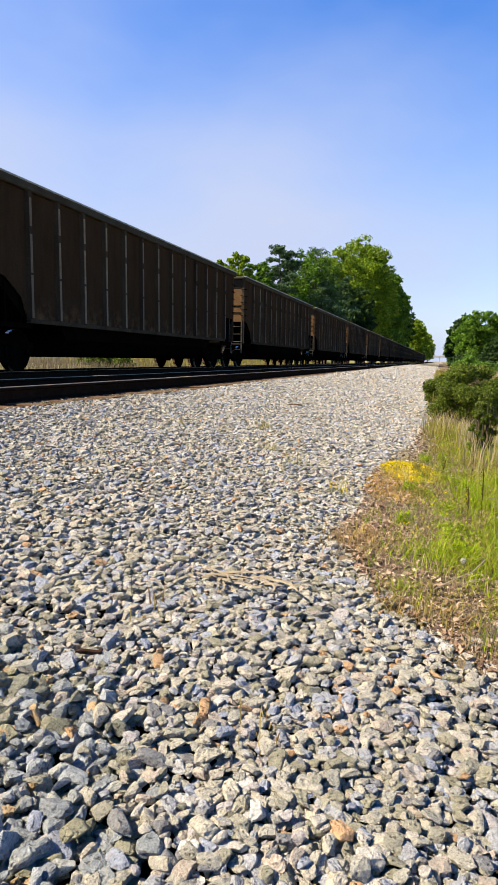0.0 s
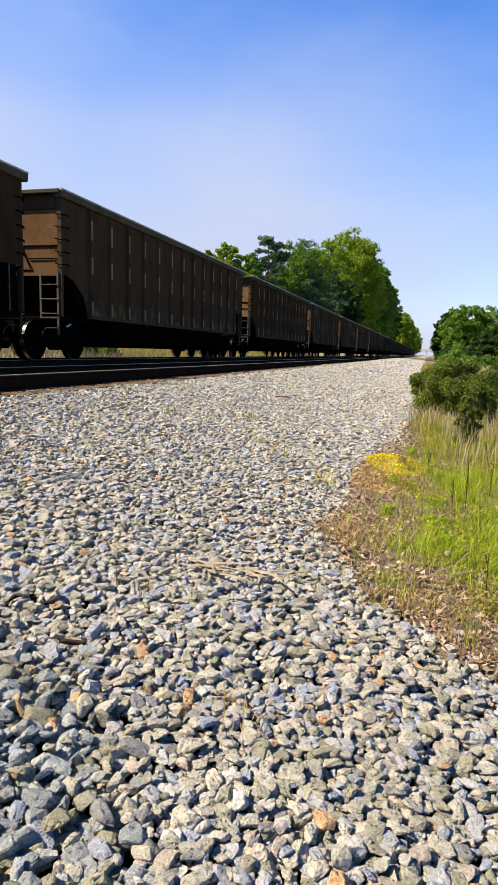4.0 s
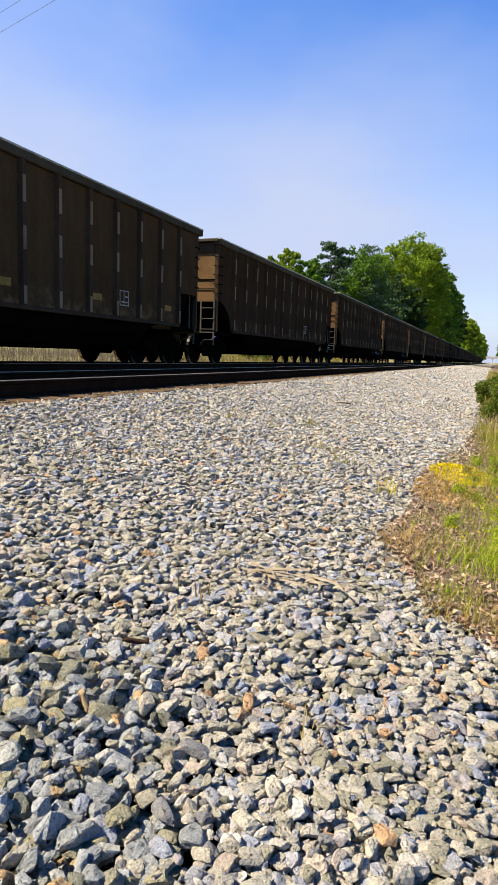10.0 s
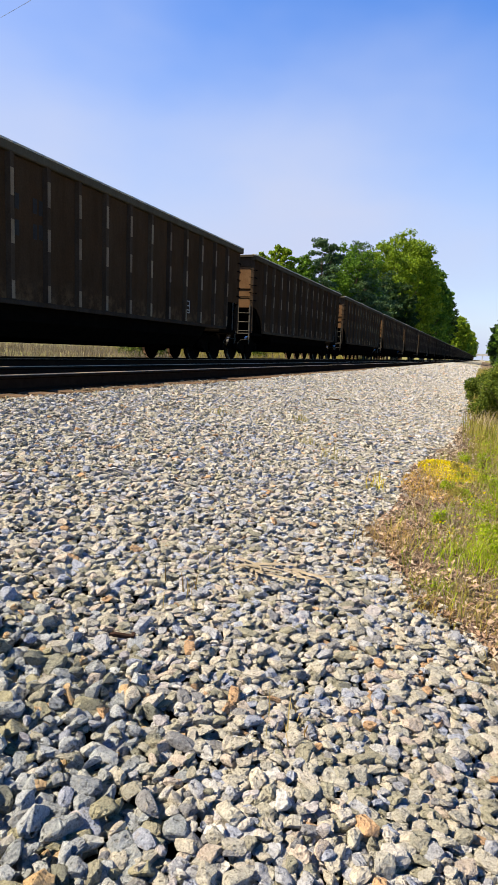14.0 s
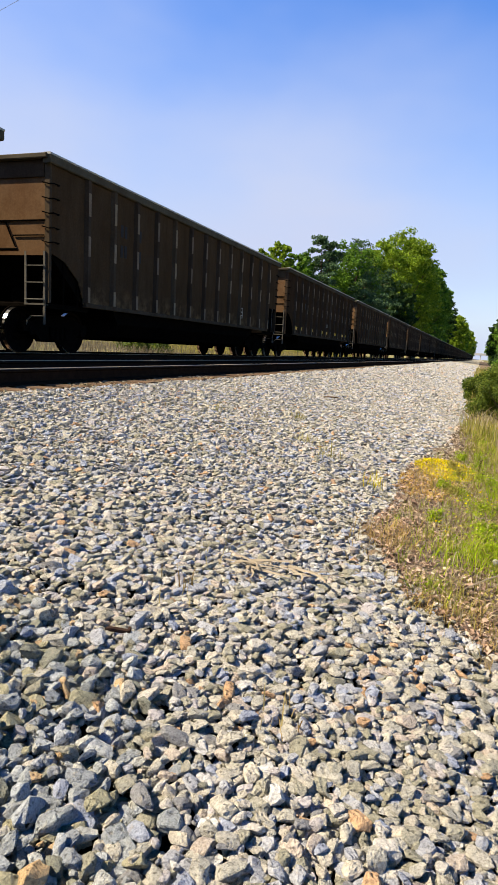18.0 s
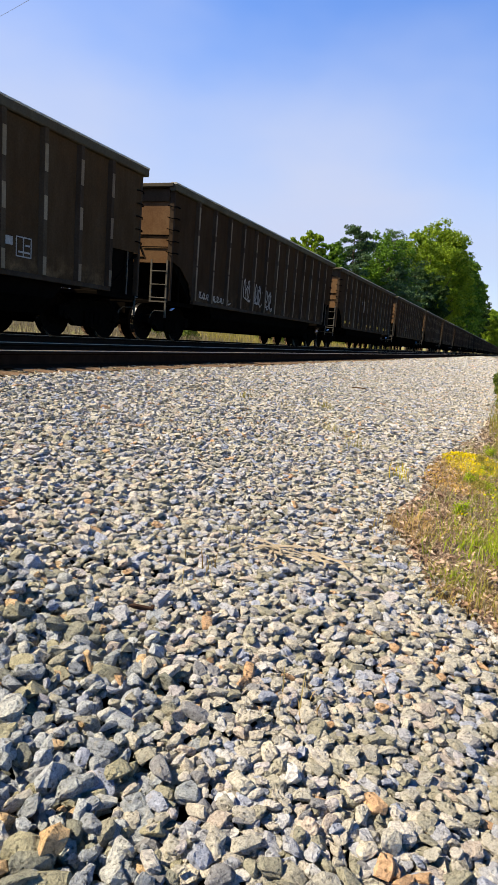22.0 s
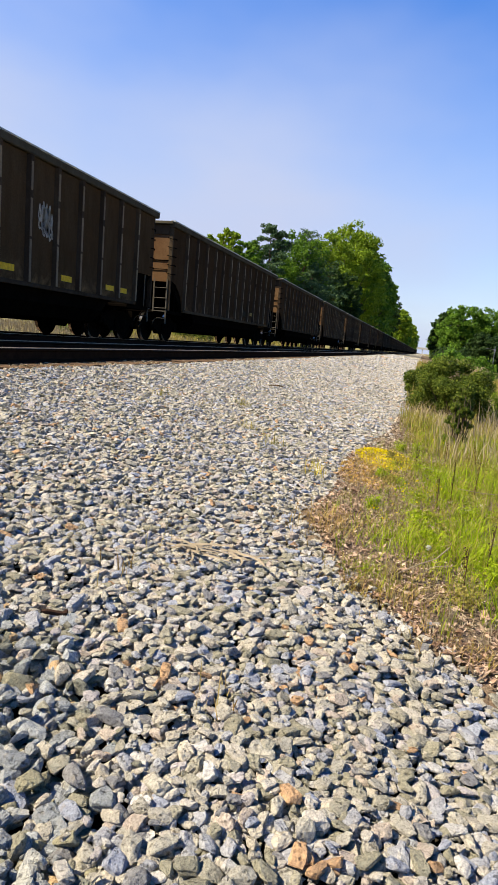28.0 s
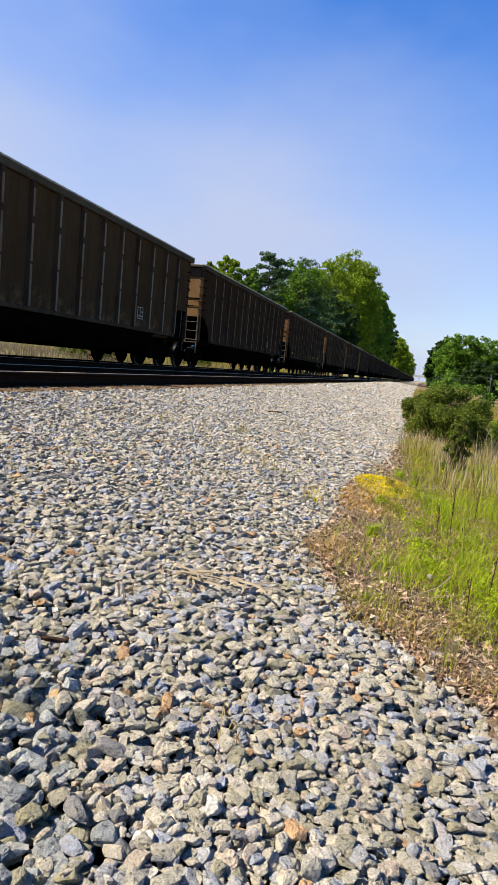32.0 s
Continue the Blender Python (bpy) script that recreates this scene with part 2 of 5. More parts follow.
def ballast_material():
    n = Nodes("ballast_bed", 0.9)
    co = n.add("ShaderNodeTexCoord")
    v = n.add("ShaderNodeTexVoronoi", Scale=19.0)
    n.link(co.outputs["Object"], v.inputs["Vector"])
    sep = n.add("ShaderNodeSeparateColor")
    n.link(v.outputs["Color"], sep.inputs["Color"])
    base = n.ramp(sep.outputs["Red"], [(0.0, (0.24, 0.23, 0.20)), (0.3, (0.50, 0.46, 0.37)), (0.6, (0.38, 0.35, 0.275)), (0.85, (0.60, 0.55, 0.45)), (1.0, (0.48, 0.42, 0.32))])
    dark = n.ramp(v.outputs["Distance"], [(0.35, (1.1, 1.08, 1.05)), (0.75, (0.6, 0.58, 0.54))])
    c = n.mix(1.0, base, dark, "MULTIPLY")
    c = n.mix(0.5, c, n.ramp(n.noise(0.7, 4), [(0.3, (0.75, 0.74, 0.72)), (0.7, (1.1, 1.08, 1.04))]), "MULTIPLY")
    n.colour(c)
    b = n.math("SUBTRACT", 1.0, v.outputs["Distance"])
    n.bump(b, 0.9, 0.03)
    return n.mat


def shaded_bed_material():
    n = Nodes("shaded_fouled_ballast", 0.92)
    co = n.add("ShaderNodeTexCoord")
    v = n.add("ShaderNodeTexVoronoi", Scale=19.0)
    n.link(co.outputs["Object"], v.inputs["Vector"])
    # dirty brown taken near black: the train's shade is in this colour
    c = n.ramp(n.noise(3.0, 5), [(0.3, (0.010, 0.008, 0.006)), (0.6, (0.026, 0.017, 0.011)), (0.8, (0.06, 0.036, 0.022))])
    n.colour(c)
    n.bump(n.math("SUBTRACT", 1.0, v.outputs["Distance"]), 0.9, 0.03)
    return n.mat


def soil_material():
    n = Nodes("verge_soil", 0.95)
    a, f = n.noise(3.5, 6, 0.65), n.noise(60, 4, 0.7)
    c = n.ramp(a, [(0.3, (0.09, 0.064, 0.046)), (0.5, (0.24, 0.175, 0.125)), (0.7, (0.27, 0.235, 0.15))])
    c = n.mix(0.7, c, n.ramp(f, [(0.3, (0.35, 0.35, 0.35)), (0.75, (1.4, 1.4, 1.4))]), "MULTIPLY")
    n.colour(c)
    n.bump(f, 0.9, 0.03)
    return n.mat


def earth_material():
    n = Nodes("grassy_earth", 0.95)
    a, b, f = n.noise(0.25, 5), n.noise(2.6, 5), n.noise(38, 3)
    c = n.mix(n.ramp(a, [(0.42, (0, 0, 0)), (0.6, (1, 1, 1))]), (0.30, 0.25, 0.13), (0.13, 0.17, 0.05))
    c = n.mix(n.ramp(b, [(0.4, (0, 0, 0)), (0.7, (1, 1, 1))]), c, (0.22, 0.18, 0.10))
    c = n.mix(0.5, c, n.ramp(f, [(0.3, (0.4, 0.4, 0.4)), (0.75, (1.3, 1.3, 1.3))]), "MULTIPLY")
    n.colour(c)
    n.bump(n.math("ADD", f, b), 0.7, 0.05)
    return n.mat


def leaf_material(name, dark, mid, light, rough=0.55, trans=0.38):
    """Leaves: each its own tint; light comes through them."""
    n = Nodes(name, rough)
    c = n.ramp(n.island(), [(0.0, dark), (0.5, mid), (1.0, light)])
    c = n.mix(0.4, c, n.ramp(n.noise(0.5, 3), [(0.35, (0.6, 0.62, 0.6)), (0.7, (1.25, 1.22, 1.1))]), "MULTIPLY")
    n.colour(c)
    tr = n.add("ShaderNodeBsdfTranslucent")
    mx = n.add("ShaderNodeMixShader", Fac=trans)
    n.link(c, tr.inputs["Color"])
    n.link(n.p.outputs[0], mx.inputs[1])
    n.link(tr.outputs[0], mx.inputs[2])
    n.link(mx.outputs[0], n.t.nodes["Material Output"].inputs["Surface"])
    return n.mat


MAT_STONE = stone_material("ballast_stone", WARM_STONES)
MAT_STONE_BLUE = stone_material("bluish_stone", BLUE_STONES)
MAT_STONE_RUST = stone_material("rusty_stone", RUST_STONES)
MAT_BED = ballast_material()
MAT_EARTH = earth_material()
MAT_SHADED_BED = shaded_bed_material()
MAT_SOIL = soil_material()
# dark sheet below the loose stones, coloured as the deep shade in their gaps
MAT_GAP_SHADE = plain("stone_fines", (0.06, 0.052, 0.04), 0.95, 0, 22, 0.5, 0.8)
MAT_LEAF_BRIGHT = leaf_material("bright_broad_leaf", (0.085, 0.15, 0.012), (0.175, 0.27, 0.018), (0.29, 0.4, 0.035))
MAT_LEAF_MID = leaf_material("mid_broad_leaf", (0.045, 0.1, 0.012), (0.09, 0.19, 0.02), (0.16, 0.29, 0.03))
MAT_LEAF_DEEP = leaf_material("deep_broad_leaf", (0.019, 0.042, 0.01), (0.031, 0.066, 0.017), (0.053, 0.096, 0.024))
MAT_NEEDLE = leaf_material("pine_needle", (0.035, 0.075, 0.035), (0.065, 0.125, 0.055), (0.115, 0.19, 0.08), 0.6, 0.2)
MAT_BUSH = leaf_material("bush_leaf", (0.042, 0.075, 0.011), (0.095, 0.14, 0.018), (0.2, 0.245, 0.034))
MAT_GRASS = leaf_material("fresh_grass", (0.15, 0.225, 0.01), (0.28, 0.39, 0.014), (0.42, 0.51, 0.03))
MAT_DRY = leaf_material("dry_grass", (0.27, 0.21, 0.125), (0.43, 0.35, 0.22), (0.56, 0.48, 0.33), 0.8)
MAT_OLIVE = leaf_material("olive_grass", (0.187, 0.172, 0.039), (0.312, 0.273, 0.07), (0.437, 0.374, 0.125), 0.8)
MAT_MOSS = leaf_material("yellow_stonecrop", (0.58, 0.42, 0.015), (0.76, 0.61, 0.015), (0.86, 0.74, 0.04), 0.8)
MAT_FIELD = leaf_material("field_grass", (0.133, 0.109, 0.074), (0.218, 0.183, 0.125), (0.296, 0.257, 0.187), 0.8)
MAT_ORANGE = leaf_material("dried_stonecrop", (0.44, 0.25, 0.06), (0.64, 0.41, 0.12), (0.74, 0.55, 0.21), 0.8)
MAT_RUSTY = leaf_material("rusty_weed", (0.26, 0.165, 0.06), (0.44, 0.3, 0.11), (0.54, 0.42, 0.18), 0.8)
MAT_LITTER = leaf_material("brown_leaf_litter", (0.13, 0.08, 0.055), (0.35, 0.235, 0.17), (0.58, 0.43, 0.33), 0.85, 0.15)
MAT_CHIP = leaf_material("ground_chip", (0.07, 0.05, 0.036), (0.3, 0.225, 0.165), (0.58, 0.48, 0.37), 0.9, 0.05)
MAT_SEED = leaf_material("dark_seed_head", (0.05, 0.03, 0.018), (0.09, 0.056, 0.032), (0.14, 0.085, 0.045), 0.9, 0.05)
MAT_FLUFF = leaf_material("seed_fluff", (0.55, 0.54, 0.50), (0.68, 0.67, 0.63), (0.8, 0.79, 0.75), 0.9, 0.3)
MAT_REED = plain("bleached_reed", (0.26, 0.215, 0.155), 0.8, 0, 12, 0.25)


def tie_material():
    n = Nodes("tie_timber", 0.9)
    grain = n.noise(7.0, 5, 0.65, (0.6, 9.0, 9.0))
    c = n.ramp(grain, [(0.3, (0.03, 0.02, 0.014)), (0.55, (0.13, 0.085, 0.055)), (0.75, (0.27, 0.19, 0.13))])
    n.colour(c)
    n.bump(grain, 0.6, 0.01)
    return n.mat


MAT_TIE = tie_material()

# ---- mesh helpers ----


class Mesh:
    """Collects boxes, rods and sheets, then links them as one mesh."""

    def __init__(self):
        self.v, self.f, self.m = [], [], []

    def add(self, verts, faces, slot=0):
        k = len(self.v)
        self.v += [tuple(p) for p in verts]
        self.f += [[k + i for i in f] for f in faces]
        self.m += [slot] * len(faces)

    def box(self, x0, x1, y0, y1, z0, z1, slot=0, c=0.0):
        """A box; c cuts its long edges."""
        if c <= 0:
            v = [(x, y, z) for z in (z0, z1) for y in (y0, y1) for x in (x0, x1)]
            self.add(v, [(0, 2, 3, 1), (4, 5, 7, 6), (0, 1, 5, 4), (2, 6, 7, 3), (0, 4, 6, 2), (1, 3, 7, 5)], slot)
            return
        d = {"x": x1 - x0, "y": y1 - y0, "z": z1 - z0}
        axis = max(d, key=d.get)
        o = lambda a0, a1, b0, b1: [(a0 + c, b0), (a1 - c, b0), (a1, b0 + c), (a1, b1 - c), (a1 - c, b1), (a0 + c, b1), (a0, b1 - c), (a0, b0 + c)]
        if axis == "x":
            self.prism([(x0, a, b) for a, b in o(y0, y1, z0, z1)], [(x1, a, b) for a, b in o(y0, y1, z0, z1)], slot)
        elif axis == "y":
            self.prism([(a, y1, b) for a, b in o(x0, x1, z0, z1)], [(a, y0, b) for a, b in o(x0, x1, z0, z1)], slot)
        else:
            self.prism([(a, b, z0) for a, b in o(x0, x1, y0, y1)], [(a, b, z1) for a, b in o(x0, x1, y0, y1)], slot)

    def prism(self, a, b, slot=0):
        n = len(a)
        self.add(list(a) + list(b), [list(range(n))[::-1], list(range(n, 2 * n))] + [(i, (i + 1) % n, n + (i + 1) % n, n + i) for i in range(n)], slot)

    def rod(self, p, q, r0, r1=None, n=7, slot=0):
        p, q = Vector(p), Vector(q)
        r1 = r0 if r1 is None else r1
        w = (q - p).normalized()
        u = w.orthogonal().normalized()
        s = w.cross(u)
        ring = lambda c, r: [c + (u * math.cos(i * math.tau / n) + s * math.sin(i * math.tau / n)) * r for i in range(n)]
        self.prism(ring(p, r0), ring(q, r1), slot)

    def path(self, pts, r, n=6, slot=0):
        for a, b in zip(pts, pts[1:]):
            self.rod(a, b, r, r, n, slot)

    def lathe(self, profile, axis, n=28, slots=None):
        """Turns (along, radius) pairs round the x axis."""
        v, f, m = [], [], []
        for a, r in profile:
            v += [(a, r * math.cos(i * math.tau / n), r * math.sin(i * math.tau / n)) for i in range(n)]
        k = len(self.v)
        self.v += [(p[0] + axis[0], p[1] + axis[1], p[2] + axis[2]) for p in v]
        for j in range(len(profile) - 1):
            for i in range(n):
                self.f.append([k + j * n + i, k + j * n + (i + 1) % n, k + (j + 1) * n + (i + 1) % n, k + (j + 1) * n + i])
                self.m.append(slots[j] if slots else 0)

    def data(self, name, *mats):
        me = bpy.data.meshes.new(name)
        me.from_pydata(self.v, [], self.f)
        for m in mats:
            me.materials.append(m)
        me.polygons.foreach_set("material_index", self.m)
        me.update()
        return me


def part(name, mesh, mats, parent=None, label="", m=None):
    """Links a mesh as one object, under its thing if that is given."""
    mats = mats if isinstance(mats, (list, tuple)) else (mats,)
    ob = new(name, mesh.data(name, *mats) if isinstance(mesh, Mesh) else mesh)
    if m is not None:
        ob.matrix_basis = m
    if parent is not None:
        ob.parent = parent
    return tagged(ob, label)


def soup(name, verts, faces, mats, slots=None):
    """One mesh out of number arrays."""
    me = bpy.data.meshes.new(name)
    me.from_pydata(np.asarray(verts, float).reshape(-1, 3).tolist(), [], np.asarray(faces, int).tolist())
    for m in mats:
        me.materials.append(m)
    if slots is not None:
        me.polygons.foreach_set("material_index", slots)
    me.update()
    return me


def empty(name, m=None):
    ob = new(name)
    ob.empty_display_size = 0.3
    if m is not None:
        ob.matrix_basis = m
    return ob


# ---- ground ----
RAIL_TOP = 0.66
NEAR_TRACK, FAR_TRACK = -5.30, -9.62


def ground_height(x):
    """The cross-section: field, bank, two tracks on ballast, shoulder, ditch on the grassy side."""
    return np.interp(x, [-60, -20, -14.5, -12.4, -3.95, 0.0, 0.35, 1.2, 4.0, 9.0, 40], [0.9, 0.55, 0.25, 0.48, 0.48, 0.0, -0.045, -0.10, -0.7, -1.1, -1.2])


def sheet(name, xs, ys, mat, lift=0.0, rough=0.0, sunk=0.0):
    gx, gy = np.meshgrid(xs, ys)
    gz = ground_height(gx) + lift - sunk * np.clip((52 - gy) / 8, 0, 1)
    if rough:
        r = np.random.RandomState(5)
        gz = gz + (r.rand(*gz.shape) - 0.5) * rough
    v = np.stack([gx, gy, gz], -1).reshape(-1, 3)
    nx = len(xs)
    i = np.arange((len(ys) - 1) * (nx - 1))
    a = i // (nx - 1) * nx + i % (nx - 1)
    f = np.stack([a, a + 1, a + nx + 1, a + nx], -1)
    return new(name, soup(name, v, f, [mat]))


far_y = np.concatenate([[-2500, -900, -300, -100], np.arange(-40, 60, 4), np.arange(60, 300, 20), [300, 500, 900, 1600, 3000, 4500]])
ground = tagged(sheet("ground", np.array([-4500, -1200, -300, -100, -60, -40, -25, -18, -16, -14.5, -12.4, -8, -3.95, -3.88, -2, 0, 0.35, 0.7, 1.2, 2.5, 4, 6, 9, 20, 40, 120, 500, 1500, 4500]), far_y, MAT_EARTH, -0.05),
                "dry grass and earth running out to the horizon", "ground", kind="structure")
for vert in ground.data.vertices:
    if -3.9 < vert.co.x < 1.3:
        vert.co.z -= 0.2
bed_y = np.concatenate([np.arange(-20, 40, 1.0), np.arange(40, 200, 8), [200, 300, 500, 900, 1600]])
bed_x = np.array([-3.95, -3, -2, -1, -0.5, 0.0, 0.35, 1.0, 1.7])
ballast = tagged(sheet("ballast_bed", bed_x, np.arange(-20, 97, 1.0), MAT_GAP_SHADE, -0.11, 0.008),
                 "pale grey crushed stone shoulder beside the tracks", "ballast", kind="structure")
tagged(sheet("ballast_bed_far", bed_x, np.concatenate([np.arange(94, 200, 6), [200, 300, 500, 900, 1600]]), MAT_BED, -0.004, 0.008),
       "pale grey crushed stone shoulder far along", "ballast", kind="structure")
track_bed = tagged(sheet("track_bed", np.array([-13.6, -12.4, -11, -8, -5.5, -3.92]), bed_y, MAT_SHADED_BED, -0.024, 0.012),
                   "dirty ballast under the two tracks, darkened for the train's shade", "ballast", kind="structure")

# the ragged line where the stone gives way to the grassy verge
EDGE_Y = [-20, 0.5, 1.5, 2.05, 2.2, 2.4, 2.52, 2.75, 3.24, 3.5, 4.1, 5.3, 6.36, 7.9, 11.8, 33, 80, 400]
EDGE_X = [1.0, 1.1, 0.75, 0.35, 0.16, 0.03, -0.16, -0.24, -0.42, -0.46, -0.41, -0.47, -0.36, -0.20, -0.21, -0.26, -0.3, -0.3]


def edge(y):
    return np.interp(y, EDGE_Y, EDGE_X)


def verge_sheet():
    xs = np.concatenate([np.arange(-0.8, 1.6, 0.1), np.arange(1.6, 4.0, 0.3), [4, 5, 6, 7.5, 9]])
    ys = np.concatenate([np.arange(-20, -2, 0.6), np.arange(-2, 9, 0.12), np.arange(9, 20, 0.4), np.arange(20, 80, 3), [80, 120, 200, 400]])
    gx, gy = np.meshgrid(xs, ys)
    r = np.random.RandomState(8)
    over = gx - edge(gy) + r.normal(size=gx.shape) * 0.05
    gz = ground_height(gx) + np.clip(over * 0.25, -0.22, 0.012) + (r.rand(*gx.shape) - 0.5) * 0.022 * (gx < 3)
    v = np.stack([gx, gy, gz], -1).reshape(-1, 3)
    nx = len(xs)
    k = np.arange((len(ys) - 1) * (nx - 1))
    a = k // (nx - 1) * nx + k % (nx - 1)
    ob = new("verge", soup("verge", v, np.stack([a, a + 1, a + nx + 1, a + nx], -1), [MAT_SOIL]))
    return tagged(ob, "brown earth verge with litter beside the ballast", "verge", kind="structure")


verge_sheet()

# ---- tracks ----


def railway_track(name, x, label):
    """Two rails with foot, web and head on timber ties."""
    thing = tagged(empty(name, pose(x, 0, 0)), label, "railway track", kind="structure")
    prof = [(-0.070, 0), (0.070, 0), (0.070, 0.012), (0.012, 0.032), (0.012, 0.125), (0.036, 0.138), (0.036, 0.165), (0.030, 0.172),
            (-0.028, 0.172), (-0.036, 0.162), (-0.036, 0.138), (-0.012, 0.125), (-0.012, 0.032), (-0.070, 0.012)]
    for side in (-1, 1):
        m = Mesh()
        x0, z0 = side * 0.7525, RAIL_TOP - 0.172
        for y0, y1 in ((-80, 1600),):
            m.prism([(x0 + a, y1, z0 + b) for a, b in prof], [(x0 + a, y0, z0 + b) for a, b in prof])
        k = len(prof)
        # the worn running band on the head, its sky sheen given as pale matte colour
        m.m = [1 if i - 2 in (6, 7) else 0 for i in range(len(m.f))]
        part("rail", m, (MAT_RAIL, MAT_HEAD_SHEEN), thing, "rusty steel rail with its sky sheen painted pale on the head")
    return thing


near_track = railway_track("track_near", NEAR_TRACK, "empty railway track with shiny railheads in the train's shade")
far_track = railway_track("track_far", FAR_TRACK, "railway track that carries the passing coal train")

# ---- the coal train ----
HALF, SIDE, TOP, SILL = 7.25, 1.60, 3.745, 1.06
RIBS = [-6.06 + 1.01 * k for k in range(13)]


def wheelset(parent, y):
    m = Mesh()
    for s in (-1, 1):
        # flange, tread, rim, plate, hub
        pr = [(0.652, 0.10), (0.652, 0.30), (0.683, 0.42), (0.683, 0.485), (0.708, 0.487), (0.722, 0.462), (0.815, 0.455), (0.818, 0.40), (0.775, 0.37), (0.745, 0.22), (0.80, 0.16), (0.83, 0.10), (0.83, 0.001)]
        m.lathe([(s * a, r) for a, r in (pr if s > 0 else pr[::-1])], (0, 0, 0), 26,
                [1 if i == 5 else 0 for i in range(len(pr) - 1)] if s > 0 else [1 if i == len(pr) - 2 - 5 else 0 for i in range(len(pr) - 1)])
    m.rod((-1.05, 0, 0), (1.05, 0, 0), 0.085, n=12)
    for s in (-1, 1):
        m.rod((s * 0.95, 0, 0), (s * 1.12, 0, 0), 0.105, 0.09, n=12)
        for k in range(3):
            a = k * math.tau / 3
            m.rod((s * 1.12, 0.05 * math.cos(a), 0.05 * math.sin(a)), (s * 1.135, 0.05 * math.cos(a), 0.05 * math.sin(a)), 0.018, n=6)
    ob = part("wheelset", m, (MAT_WHEEL, MAT_TREAD), parent, "steel wheels with a polished tread", pose(0, y, 0.0))
    for p in ob.data.polygons:
        p.use_smooth = False
    return ob


def bogie(car, y):
    """A three-piece freight truck, its origin at axle height."""
    m = Mesh()
    m.box(-1.0, 1.0, -0.20, 0.20, 0.02, 0.28, 0, 0.03)
    m.rod((0, 0, 0.28), (0, 0, 0.42), 0.2, n=14)
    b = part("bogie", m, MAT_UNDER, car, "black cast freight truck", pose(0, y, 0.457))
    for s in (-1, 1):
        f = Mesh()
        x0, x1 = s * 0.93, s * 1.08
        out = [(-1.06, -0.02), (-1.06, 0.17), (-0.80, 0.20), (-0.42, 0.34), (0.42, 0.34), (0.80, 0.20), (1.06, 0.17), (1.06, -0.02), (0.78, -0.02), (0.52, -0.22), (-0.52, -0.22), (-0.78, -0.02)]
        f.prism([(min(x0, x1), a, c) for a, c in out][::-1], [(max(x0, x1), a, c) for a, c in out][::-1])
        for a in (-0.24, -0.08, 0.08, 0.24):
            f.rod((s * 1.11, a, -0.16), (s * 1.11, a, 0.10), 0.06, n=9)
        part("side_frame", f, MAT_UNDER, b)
    for e in (-1, 1):
        wheelset(b, e * 0.87)
        k = Mesh()
        k.box(-0.80, 0.80, e * 0.34 - 0.04, e * 0.34 + 0.04, -0.10, 0.0, 0, 0.015)
        part("brake_beam", k, MAT_UNDER, b)
    return b


def ladder(car, s, e):
    """Corner ladder on an end: two stiles with rungs, bent in at the foot."""
    m = Mesh()
    y = e * (HALF + 0.05)
    for x in (1.50, 1.06):
        m.box(s * x - 0.022, s * x + 0.022, y - 0.012, y + 0.012, 0.98 if x < 1.3 else 0.58, 1.98)
    for z in (1.06, 1.38, 1.70):
        m.rod((s * 1.06, y + e * 0.03, z), (s * 1.50, y + e * 0.03, z), 0.013, n=6)
    m.box(s * 1.28 - 0.24, s * 1.28 + 0.24, y - 0.02, y + 0.10, 0.955, 0.985)
    m.path([(s * 1.46, y, 0.74), (s * 1.20, y, 0.74), (s * 1.10, y, 0.66), (s * 1.06, y, 0.54)], 0.014)
    return part("ladder", m, MAT_GRAB, car, "pale worn steel ladder")


